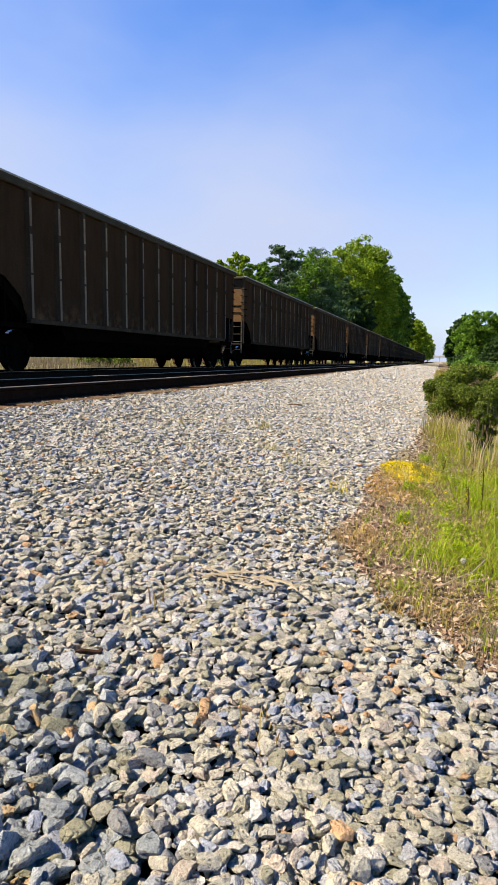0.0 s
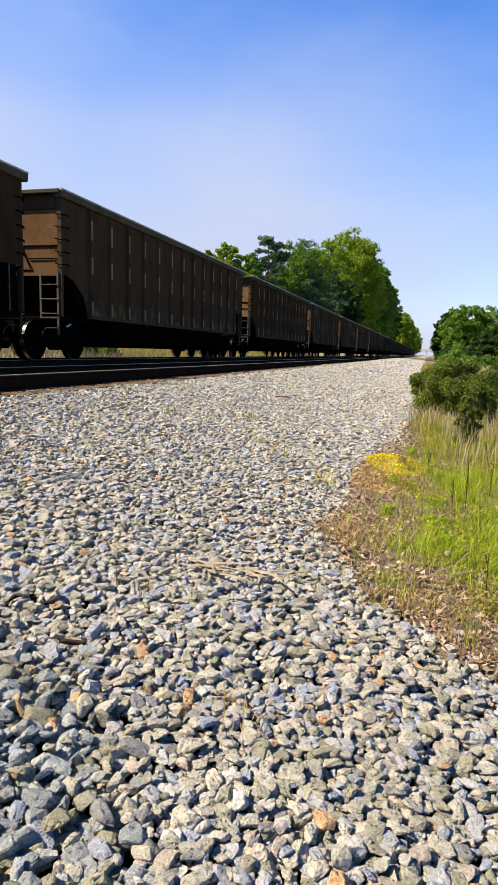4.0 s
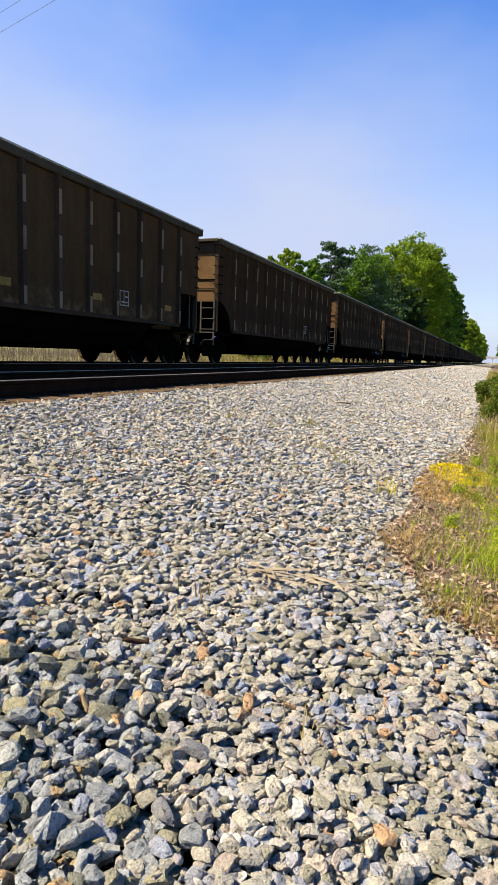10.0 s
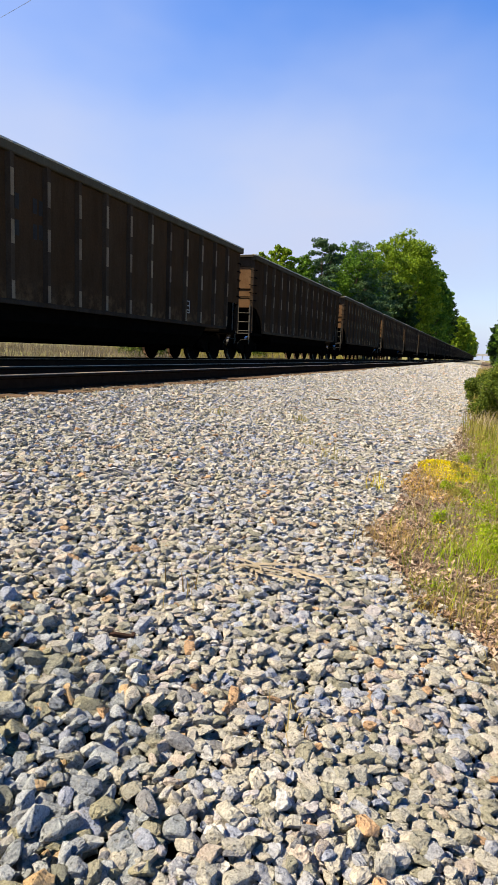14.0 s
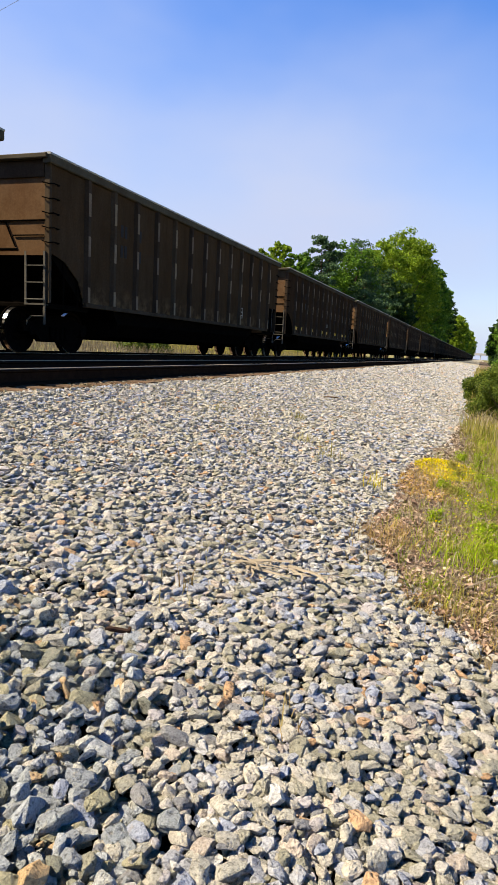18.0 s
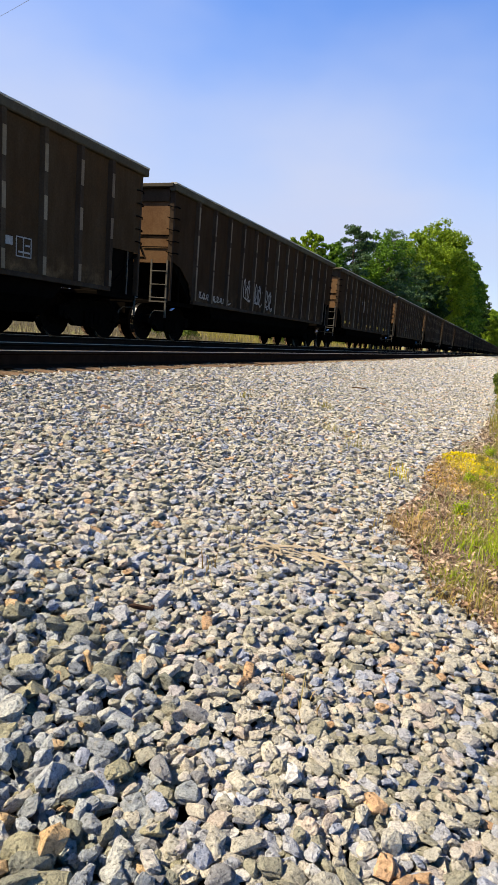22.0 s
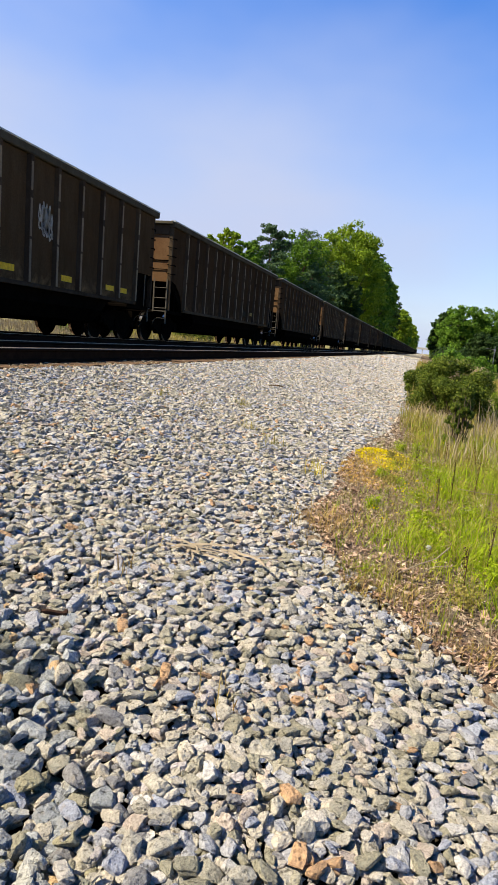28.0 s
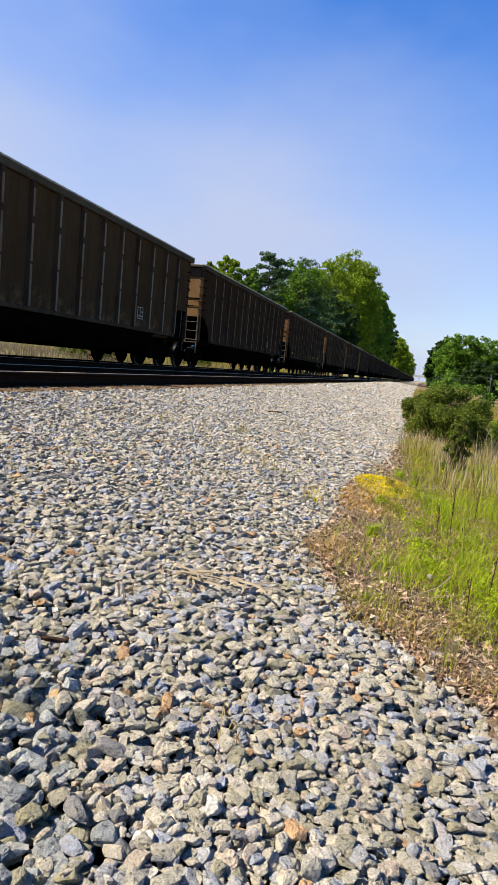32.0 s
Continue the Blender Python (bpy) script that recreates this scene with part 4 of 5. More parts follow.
for k in range(9):
    broadleaf(-13.2 - 1.2 * (k % 3), 345 + 58 * k, 23.0 + (k * 7 % 5), 6.0 + k * 0.3, (MAT_LEAF_BRIGHT, MAT_LEAF_MID, MAT_LEAF_MID)[k % 3], 40 + k, "tall green tree far along the line", 4200, 1.0, 0.06)
for k in range(5):
    broadleaf(-34 - 9 * k, 118 + 16 * (k % 3), 12.5, 5.5, MAT_LEAF_MID, 60 + k, "leafy tree behind the line", 3500, 0.6, 0.2)

RIGHT = [(6.2, 122, 11.2, 4.6, MAT_LEAF_MID), (11.4, 124, 10.6, 4.8, MAT_LEAF_MID), (16.8, 120, 10.2, 4.8, MAT_LEAF_DEEP), (5.0, 150, 11.0, 4.4, MAT_LEAF_DEEP), (23.0, 126, 11.0, 5.2, MAT_LEAF_MID),
         (9.0, 98, 5.6, 3.4, MAT_LEAF_DEEP), (14.0, 92, 6.0, 3.6, MAT_LEAF_MID), (30.0, 120, 12.0, 5.5, MAT_LEAF_MID), (38.0, 118, 12.0, 5.5, MAT_LEAF_DEEP), (5.4, 190, 12.0, 4.4, MAT_LEAF_MID), (5.6, 250, 13.0, 4.6, MAT_LEAF_MID), (6.5, 340, 16.0, 5.0, MAT_LEAF_MID)]
for k, (x, y, h, s, mat) in enumerate(RIGHT):
    broadleaf(x, y, h, s, mat, 80 + k, "rounded green tree on the grassy side", 12000 if y < 130 else 3500, 0.33 if y < 130 else 0.7, 0.05)


# ---- far things ----
def overpass():
    thing = tagged(empty("road_bridge", pose(0, 930, 0)), "low concrete road bridge far down the line", "bridge")
    m = Mesh()
    m.box(-60, 40, -5, 5, 6.6, 8.4, 0, 0.2)
    part("deck", m, MAT_CONCRETE, thing)
    for s in (-1, 1):
        m = Mesh()
        m.box(-60, 40, s * 4.9 - 0.2, s * 4.9 + 0.2, 8.4, 9.4)
        part("parapet", m, MAT_CONCRETE, thing)
    for x in (-18, -1.5, 13):
        m = Mesh()
        m.box(x - 0.6, x + 0.6, -4, 4, -1, 6.6, 0, 0.1)
        part("pier", m, MAT_CONCRETE, thing)
    return thing


overpass()


def marker_post():
    m = Mesh()
    m.box(-0.036, 0.036, -0.036, 0.036, -0.1, 0.46, 0, 0.010)
    part("marker_post", m, MAT_POST)
    ob = scene.objects["marker_post"]
    ob.matrix_basis = pose(-1.95, 30.5, float(ground_height(-1.95)) - 0.03, 0, 2)
    tagged(ob, "short white marker post standing in the ballast", "post")


marker_post()


def wire(a, b, name, label):
    m = Mesh()
    m.rod(a, b, 0.007, 0.007, 6)
    tagged(part(name, m, MAT_WIRE), label, "wire")


along = Vector((2.35, -0.86, 0))
for place in ((-17.0, 20.66, 13), (-17.1, 19.90, 13)):
    wire(Vector(place) - along * 22, Vector(place) + along * 22, "overhead_wire", "thin grey overhead power wire")

# ---- ties ----


def tie_mesh():
    m = Mesh()
    m.box(-1.30, 1.30, -0.115, 0.115, 0.30, RAIL_TOP - 0.174, 0, 0.012)
    return m.data("tie", MAT_TIE)


tie_data = tie_mesh()
tie_rng = np.random.RandomState(4)
for track, x in ((near_track, NEAR_TRACK), (far_track, FAR_TRACK)):
    for k in range(130):
        part("tie", tie_data, (), track, "", pose(tie_rng.normal() * 0.03, -3 + 0.5 * k, tie_rng.normal() * 0.004, 0, 0, tie_rng.normal() * 0.6))
    rest = Mesh()
    for k in range(260):
        y = 62 + 0.5 * k
        rest.box(-1.3, 1.3, y - 0.115, y + 0.115, 0.30, RAIL_TOP - 0.174)
    tagged(part("distant_ties", rest, MAT_TIE, track), kind="stuff")

# ---- ballast stones ----


def stone_shapes(rng, count, points, rough=False):
    """Broken blocks; the rough ones have chipped, uneven faces. What lies underneath is left open."""
    shapes = []
    for _ in range(count):
        p = rng.normal(size=(points, 3))
        p /= np.linalg.norm(p, axis=1, keepdims=True)
        # push towards blocky, broken faces
        p = np.sign(p) * np.abs(p) ** (0.60 + 0.36 * rng.rand())
        p /= np.abs(p).max()
        bm = bmesh.new()
        for q in p:
            bm.verts.new(q)
        out = bmesh.ops.convex_hull(bm, input=bm.verts[:])
        bmesh.ops.delete(bm, geom=list({g for g in out["geom_interior"] + out["geom_unused"] if isinstance(g, bmesh.types.BMVert)}), context="VERTS")
        if rough:
            bmesh.ops.subdivide_edges(bm, edges=[e for e in bm.edges if e.calc_length() > 0.45], cuts=1, use_grid_fill=True)
            bmesh.ops.triangulate(bm, faces=bm.faces[:])
            bmesh.ops.smooth_vert(bm, verts=bm.verts[:], factor=0.28, use_axis_x=True, use_axis_y=True, use_axis_z=True)
            for v in bm.verts:
                v.co *= 1.08
                v.co += v.co.normalized() * float(rng.normal()) * 0.05
        bm.normal_update()
        bmesh.ops.delete(bm, geom=[f for f in bm.faces if f.normal.z < -0.72], context="FACES")
        bm.verts.index_update()
        shapes.append((np.array([v.co[:] for v in bm.verts]), np.array([[v.index for v in f.verts] for f in bm.faces])))
        bm.free()
    return shapes


def turns(rng, n, tilt):
    a, b, c = rng.rand(n) * math.tau, rng.normal(size=n) * tilt, rng.normal(size=n) * tilt
    ca, sa, cb, sb, cc, sc = np.cos(a), np.sin(a), np.cos(b), np.sin(b), np.cos(c), np.sin(c)
    rz = np.zeros((n, 3, 3)); rz[:, 0, 0] = ca; rz[:, 0, 1] = -sa; rz[:, 1, 0] = sa; rz[:, 1, 1] = ca; rz[:, 2, 2] = 1
    rx = np.zeros((n, 3, 3)); rx[:, 0, 0] = 1; rx[:, 1, 1] = cb; rx[:, 1, 2] = -sb; rx[:, 2, 1] = sb; rx[:, 2, 2] = cb
    ry = np.zeros((n, 3, 3)); ry[:, 1, 1] = 1; ry[:, 0, 0] = cc; ry[:, 0, 2] = sc; ry[:, 2, 0] = -sc; ry[:, 2, 2] = cc
    return rz @ rx @ ry


def lumps(x, y):
    """Low swells, a hollow of coarse stone towards the tracks, and a small step beyond it."""
    soft = lambda d: 0.5 + 0.5 * np.tanh(d / 2)
    hollow = soft((-0.44 - 0.55 * (y - 0.85) - x) / 0.05) * soft((1.52 - y - 0.2 * (x + 0.8)) / 0.06) * soft((x + 1.7) / 0.1)
    step = np.exp(-((y - 1.82 - 0.10 * np.sin(x * 6)) / 0.07) ** 2) * soft(-(x + 0.98) / 0.08)
    return 0.014 * np.sin(x * 3.1 + 1.3 * np.sin(y * 1.7)) * np.sin(y * 2.3 + x) - 0.028 * hollow - 0.034 * step, hollow


def stone_spots(rng, x0, x1, y0, y1, cell, spread):
    gx, gy = np.meshgrid(np.arange(x0, x1, cell), np.arange(y0, y1, cell))
    n = gx.size
    x = gx.ravel() + (rng.rand(n) - 0.5) * cell * spread
    y = gy.ravel() + (rng.rand(n) - 0.5) * cell * spread
    keep = x - edge(y) + rng.normal(size=n) * 0.10 < 0.02
    return x[keep], y[keep]


def in_wedge(x, y):
    """The ground that lies open before the viewer, between the tracks and the verge."""
    return (x > -1.06 * y - 0.28) & (x < 0.22 * y + 0.30)


def pile(name, shapes, x, y, size, rng, sink, mat=None, flat=0.62):
    n = len(x)
    swell, hollow = lumps(x, y)
    r = size * np.exp(np.clip(rng.normal(size=n) * 0.34, -0.65, 0.50)) * (1 + 0.20 * hollow)
    s = np.stack([r * (1.0 + 0.6 * rng.rand(n)), r * (0.7 + 0.35 * rng.rand(n)), r * flat * (0.62 + 0.5 * rng.rand(n) + 0.25 * hollow)], -1)
    z = ground_height(x) + swell + sink * np.where(sink > 0, 0.4 + 1.0 * hollow, 1.0) + (rng.rand(n) - 0.45) * (0.011 + 0.013 * hollow)
    rot = turns(rng, n, 0.22 + 0.18 * hollow)
    which = rng.randint(len(shapes), size=n)
    vs, fs, base = [], [], 0
    for k, (v, f) in enumerate(shapes):
        idx = np.nonzero(which == k)[0]
        if not len(idx):
            continue
        p = np.einsum("nij,nvj->nvi", rot[idx], v[None] * s[idx][:, None, :]) + np.stack([x, y, z], -1)[idx][:, None, :]
        vs.append(p.reshape(-1, 3))
        fs.append((f[None] + (np.arange(len(idx)) * len(v))[:, None, None] + base).reshape(-1, 3))
        base += len(idx) * len(v)
    return soup(name, np.concatenate(vs), np.concatenate(fs), [mat or MAT_STONE])


stone_rng = np.random.RandomState(17)
chipped_shapes = stone_shapes(stone_rng, 40, 15, True)
round_shapes = stone_shapes(stone_rng, 28, 18)
fine_shapes = stone_shapes(stone_rng, 24, 12)
coarse_shapes = stone_shapes(stone_rng, 16, 9)


def in_front(x, y):
    """The stretch whose stones lie singly."""
    return (x > -0.44) & (x < -0.06) & (y > 1.06) & (y < 1.36)


def ballast_stones():
    for y0, y1, x0, x1, near_shapes, layers in (
            (0.50, 1.6, -1.98, 0.66, chipped_shapes, ((0.040, 0.0190, -0.026), (0.0220, 0.0136, -0.010), (0.042, 0.0156, 0.008))),
            (1.6, 2.7, -3.15, 0.9, round_shapes, ((0.044, 0.0205, -0.024), (0.0265, 0.0160, -0.010), (0.052, 0.0176, 0.009))),
            (2.7, 6.0, -3.95, 0.2, fine_shapes, ((0.048, 0.0205, -0.022), (0.0285, 0.0166, -0.009), (0.058, 0.0182, 0.009)))):
        for layer, (cell, size, sink) in enumerate(layers):
            x, y = stone_spots(stone_rng, x0, x1, y0, y1, cell, 0.95)
            keep = in_wedge(x, y)
            _, hollow = lumps(x, y)
            if layer == 1:
                keep &= stone_rng.rand(len(x)) > 0.42 * hollow
            x, y, hollow = x[keep], y[keep], hollow[keep]
            shapes = coarse_shapes if layer == 0 else near_shapes
            blue = stone_rng.rand(len(x)) < hollow * 0.95 - 0.05
            single = in_front(x, y) & (layer > 0)
            for pick, mat, label in ((~single & ~blue, MAT_STONE, "crushed grey and tan stone"), (~single & blue, MAT_STONE_BLUE, "coarse bluish grey stone in a shallow hollow")):
                if pick.sum() > 20:
                    tagged(part("loose_stone", pile("loose_stone", shapes, x[pick], y[pick], size, stone_rng, sink, mat), (), ballast), label, kind="stuff")
            px, py = x[single], y[single]
            swell, _ = lumps(px, py)
            for k in range(len(px)):
                v, f = chipped_shapes[k % len(chipped_shapes)]
                key = "stone_%d" % (k % len(chipped_shapes))
                me = bpy.data.meshes.get(key) or soup(key, v * (0.0176, 0.0128, 0.0092), f, [MAT_STONE])
                ob = part("stone", me, (), ballast)
                r = math.exp(max(-0.6, min(0.5, stone_rng.normal() * 0.3))) * (1.1 if layer > 1 else 1.0)
                q = Euler((stone_rng.normal() * 0.2, stone_rng.normal() * 0.2, stone_rng.rand() * 6.28)).to_quaternion()
                ob.matrix_basis = Matrix.LocRotScale((px[k], py[k], float(ground_height(px[k])) + swell[k] + sink * (0.4 if sink > 0 else 1.0) + (stone_rng.rand() - 0.4) * 0.011), q, (r, r * (0.85 + 0.3 * stone_rng.rand()), r * (0.8 + 0.4 * stone_rng.rand())))
    for y0, y1, cell, size in ((6.0, 12.0, 0.035, 0.0195), (12.0, 24.0, 0.048, 0.0235), (24.0, 52.0, 0.105, 0.046), (52.0, 95.0, 0.19, 0.085)):
        x, y = stone_spots(stone_rng, -3.95, 0.2, y0, y1, cell, 0.95)
        tagged(part("loose_stone", pile("loose_stone", coarse_shapes, x, y, size, stone_rng, -0.006), (), ballast), "crushed grey and tan stone further along", kind="stuff")
    for y0, y1, cell, size in ((-2.0, 3.7, 0.036, 0.0235), (-9.0, -2.0, 0.046, 0.029)):
        x, y = stone_spots(stone_rng, -3.95, 1.3, y0, y1, cell, 0.95)
        keep = ~(in_wedge(x, y) & (y > 0.50))
        tagged(part("loose_stone", pile("loose_stone", coarse_shapes, x[keep], y[keep], size, stone_rng, -0.006), (), ballast), "crushed grey and tan stone beside the tracks", kind="stuff")
    x, y = stone_spots(stone_rng, -4.62, -3.9, -9.0, 34.0, 0.075, 0.95)
    tagged(part("loose_stone", pile("loose_stone", coarse_shapes, x, y, 0.022, stone_rng, -0.016, MAT_STONE_RUST), (), track_bed), "rust-stained stone round the tie ends", kind="stuff")


ballast_stones()

# ---- grass and weeds ----


def blades(name, x, y, height, width, mat, rng, label, bend=0.35, lift=0.0, segments=2):
    """Bent tapering blades, one sheet of stuff."""
    n = len(x)
    h = height * (0.5 + 0.8 * rng.rand(n))
    a = rng.rand(n) * math.tau
    d = np.stack([np.cos(a), np.sin(a), np.zeros(n)], -1)
    side = np.stack([-np.sin(a + rng.normal(size=n)), np.cos(a), np.zeros(n)], -1)
    w = (width * (0.6 + 0.8 * rng.rand(n)))[:, None]
    b = np.stack([x, y, ground_height(x) + lift - 0.01], -1)
    lean = (bend * (0.2 + rng.rand(n)) * h)[:, None]
    up = np.array((0, 0, 1.0))
    mid = b + up * h[:, None] * 0.55 + d * lean * 0.35
    tip = b + up * h[:, None] * (1 - 0.25 * bend) + d * lean
    v = np.stack([b - side * w, b + side * w, mid + side * w * 0.75, mid - side * w * 0.75, tip], 1).reshape(-1, 3)
    k = np.arange(n)[:, None] * 5
    f = np.concatenate([k + (0, 1, 2), k + (0, 2, 3), k + (3, 2, 4)], 0)
    return tagged(new(name, soup(name, v, f, [mat])), label, "grass", kind="stuff")


def scatter(rng, n, x0, x1, y0, y1, clump=0.0, gap=0.0):
    """Spots in tufts."""
    if clump:
        m = max(1, n // 40)
        cx, cy = x0 + (x1 - x0) * rng.rand(m), y0 + (y1 - y0) * rng.rand(m)
        k = rng.randint(m, size=n)
        x, y = cx[k] + rng.normal(size=n) * clump, cy[k] + rng.normal(size=n) * clump
    else:
        x, y = x0 + (x1 - x0) * rng.rand(n), y0 + (y1 - y0) * rng.rand(n)
    keep = x > edge(y) + gap + rng.normal(size=n) * 0.05
    return x[keep], y[keep]


g = np.random.RandomState(23)
blades("fresh_grass", *scatter(g, 8000, 0.18, 1.9, 2.45, 5.6, 0.06, 0.50), 0.17, 0.0017, MAT_GRASS, g, "bright green tufts of fresh grass", 0.8)
blades("fresh_grass", *scatter(g, 6000, 0.20, 2.6, 4.6, 8.6, 0.09, 0.44), 0.19, 0.0024, MAT_GRASS, g, "bright green tufts of fresh grass", 0.6)
blades("olive_grass", *scatter(g, 7500, 0.0, 2.4, 2.2, 8.5, 0.10, 0.25), 0.13, 0.0022, MAT_OLIVE, g, "olive and straw-coloured grass", 1.1)
blades("olive_grass", *scatter(g, 7000, -0.2, 5.0, 8.0, 18.0, 0.2, 0.05), 0.26, 0.006, MAT_OLIVE, g, "olive and straw-coloured grass")
blades("olive_grass", *scatter(g, 9000, -0.3, 9.0, 18.0, 60.0, 0.5, 0.0), 0.5, 0.02, MAT_OLIVE, g, "rough olive grass along the bank")
blades("dry_grass", *scatter(g, 2600, -0.35, 0.9, 2.0, 7.0, 0.05, 0.10), 0.07, 0.0016, MAT_DRY, g, "short dry straw on bare earth", 1.4)
blades("dry_grass", *scatter(g, 260, 0.0, 0.45, 8.6, 10.6, 0.10, 0.0), 0.30, 0.003, MAT_DRY, g, "tall dry bunch of grass before a bush", 0.5)
blades("fresh_grass", *scatter(g, 900, -0.15, 0.7, 7.6, 10.8, 0.09, 0.06), 0.15, 0.003, MAT_GRASS, g, "green grass before a bush", 0.6)
blades("olive_grass", *scatter(g, 1500, -0.2, 0.9, 6.4, 10.8, 0.10, 0.06), 0.15, 0.003, MAT_OLIVE, g, "olive grass before a bush", 0.6)
blades("dry_grass", *scatter(g, 3400, 1.25, 3.6, 8.6, 17.0, 0.16, 0.0), 0.42, 0.005, MAT_DRY, g, "tall pinkish dry grass", 0.4)
blades("dry_grass", *scatter(g, 1800, 0.3, 2.4, 5.5, 9.5, 0.12, 0.4), 0.30, 0.0035, MAT_DRY, g, "thin dry stems among fresh grass", 0.3)
x, y = g.rand(20000) * 13 - 27.5, 4 + g.rand(20000) * 64
blades("dry_grass", x, y, 0.50, 0.010, MAT_FIELD, g, "tall dry field grass beyond the tracks")
x, y = g.rand(9000) * 9 - 24, 34 + g.rand(9000) * 60
blades("fresh_grass", x, y, 0.6, 0.02, MAT_OLIVE, g, "green field grass beyond the tracks")
blades("fresh_grass", *scatter(g, 5000, 1.2, 4.0, -8.0, 2.4, 0.12, 0.3), 0.2, 0.003, MAT_GRASS, g, "bright green tufts of fresh grass", 0.6)
blades("olive_grass", *scatter(g, 7000, 0.9, 4.5, -8.0, 2.4, 0.16, 0.1), 0.16, 0.003, MAT_OLIVE, g, "olive and straw-coloured grass", 0.9)
# fine seed stalks that stand above the grass
x, y = scatter(g, 900, 0.3, 2.0, 2.4, 8.5, 0.0, 0.42)
blades("grass_stalk", x, y, 0.38, 0.0014, MAT_OLIVE, g, "thin upright grass stalks", 0.12)


def ground_cover():
    """Tiny-leaved yellow-green plants that creep between the grass tufts."""
    rng = np.random.RandomState(61)
    for mat, n, name, label in ((MAT_OLIVE, 16000, "ground_cover", "creeping olive ground cover"), (MAT_GRASS, 9000, "ground_cover", "creeping bright green ground cover"), (MAT_MOSS, 900, "yellow_flowers", "tiny yellow flowers in the grass")):
        m = n // 60
        cy = 2.5 + 7.5 * rng.rand(m)
        cx = edge(cy) + 0.35 + 1.9 * rng.rand(m) ** 1.2
        k = rng.randint(m, size=n)
        c = np.stack([cx[k] + rng.normal(size=n) * 0.07, cy[k] + rng.normal(size=n) * 0.10, np.zeros(n)], -1)
        c[:, 2] = ground_height(c[:, 0]) + 0.01 + rng.rand(n) ** 2 * (0.10 if mat is not MAT_MOSS else 0.14)
        v, f = leaf_cloud(c, np.full((n, 3), 0.004), n, 0.011, rng, up=0.8)
        tagged(new(name, soup(name, v, f, [mat])), label + " on the verge", "ground cover", kind="stuff")


ground_cover()


def dock_stalk(x, y, h, seed):
    rng = np.random.RandomState(seed)
    z = float(ground_height(x))
    thing = tagged(empty("dock_stalk", pose(x, y, z - 0.01, rng.normal() * 4, rng.normal() * 4)), "dead dark brown weed stalk with seed heads", "weed", "dead weed stalks")
    m = Mesh()
    m.rod((0, 0, 0), (0.01, 0, h), 0.004, 0.002, 5)
    part("stem", m, MAT_SEED, thing)
    n = 60
    c = np.stack([rng.normal(size=n) * 0.005, rng.normal(size=n) * 0.005, h * (0.45 + 0.55 * rng.rand(n))], -1)
    v, f = leaf_cloud(c, np.full((n, 3), 0.004), n * 2, 0.006, rng)
    part("seed_head", soup("seed_head", v, f, [MAT_SEED]), (), thing)


for k, (x, y, h) in enumerate(((0.05, 5.55, 0.20), (0.32, 4.55, 0.34), (0.22, 4.25, 0.26), (0.50, 4.9, 0.3), (0.42, 3.1, 0.28), (0.55, 3.4, 0.32), (0.62, 6.2, 0.3), (0.34, 6.3, 0.22), (0.70, 2.9, 0.3), (0.85, 5.4, 0.34), (0.30, 2.75, 0.24), (1.05, 6.8, 0.32))):
    dock_stalk(x, y, h, 200 + k)


def bush(x, y, r, h, seed, mat, label, leaves=9000, size=0.05):
    rng = np.random.RandomState(seed)
    z = float(ground_height(x)) - 0.02
    thing = tagged(empty("bush", pose(x, y, z)), label, "bush", "bushes on the verge")
    m = Mesh()
    cs, rs = [], []
    for k in range(38):
        a = rng.rand() * math.tau
        q = rng.rand() ** 0.6
        end = Vector((math.cos(a) * r * q * 0.9, math.sin(a) * r * q * 0.9, h * (0.14 + 0.80 * rng.rand() * (1 - 0.45 * q * q))))
        m.rod((math.cos(a) * 0.05, math.sin(a) * 0.05, 0), end, 0.012 * h + 0.003, 0.002, 5)
        cs.append(tuple(end))
        w = r * (0.20 + 0.16 * rng.rand())
        rs.append((w, w, w * 0.8))
        for j in range(3):
            tip = end + Vector((rng.normal() * r * 0.18, rng.normal() * r * 0.18, abs(rng.normal()) * h * 0.12))
            m.rod(end, tip, 0.003, 0.0012, 4)
    part("twig_frame", m, MAT_BARK, thing)
    v, f = leaf_cloud(np.array(cs), np.array(rs), leaves, size, rng, up=0.5)
    part("foliage", soup("foliage", v, f, [mat]), (), thing)
    return thing


bush(0.58, 11.6, 0.68, 1.12, 301, MAT_BUSH, "dense dark green bush with small leaves", 30000, 0.030)
bush(1.55, 12.6, 0.50, 0.62, 302, MAT_LEAF_BRIGHT, "low yellow-green bush with small leaves", 9000, 0.030)
bush(0.49, 7.5, 0.155, 0.80, 303, MAT_BUSH, "small upright dark green shrub in the grass", 8000, 0.017)
bush(0.25, 16.0, 0.55, 0.85, 304, MAT_BUSH, "olive green bush on the verge", 12000, 0.035)
bush(1.1, 18.5, 0.8, 1.05, 305, MAT_DRY, "brownish half-bare shrub on the verge", 5000, 0.05)
bush(2.6, 15.5, 0.9, 1.0, 306, MAT_LEAF_BRIGHT, "yellow-green bush on the bank", 7000, 0.06)
bush(4.2, 17.0, 1.0, 1.2, 307, MAT_LEAF_BRIGHT, "yellow-green bush on the bank", 7000, 0.06)
bush(1.0, 26.0, 0.9, 1.0, 308, MAT_BUSH, "green bush on the verge", 4000, 0.08)
bush(2.4, 34.0, 1.3, 1.5, 309, MAT_LEAF_MID, "green bush on the verge", 4000, 0.1)
bush(2.0, 48.0, 1.5, 1.7, 310, MAT_LEAF_MID, "green bush on the verge", 3500, 0.13)
bush(2.8, 66.0, 2.0, 2.4, 311, MAT_LEAF_DEEP, "green bush on the verge", 3500, 0.18)
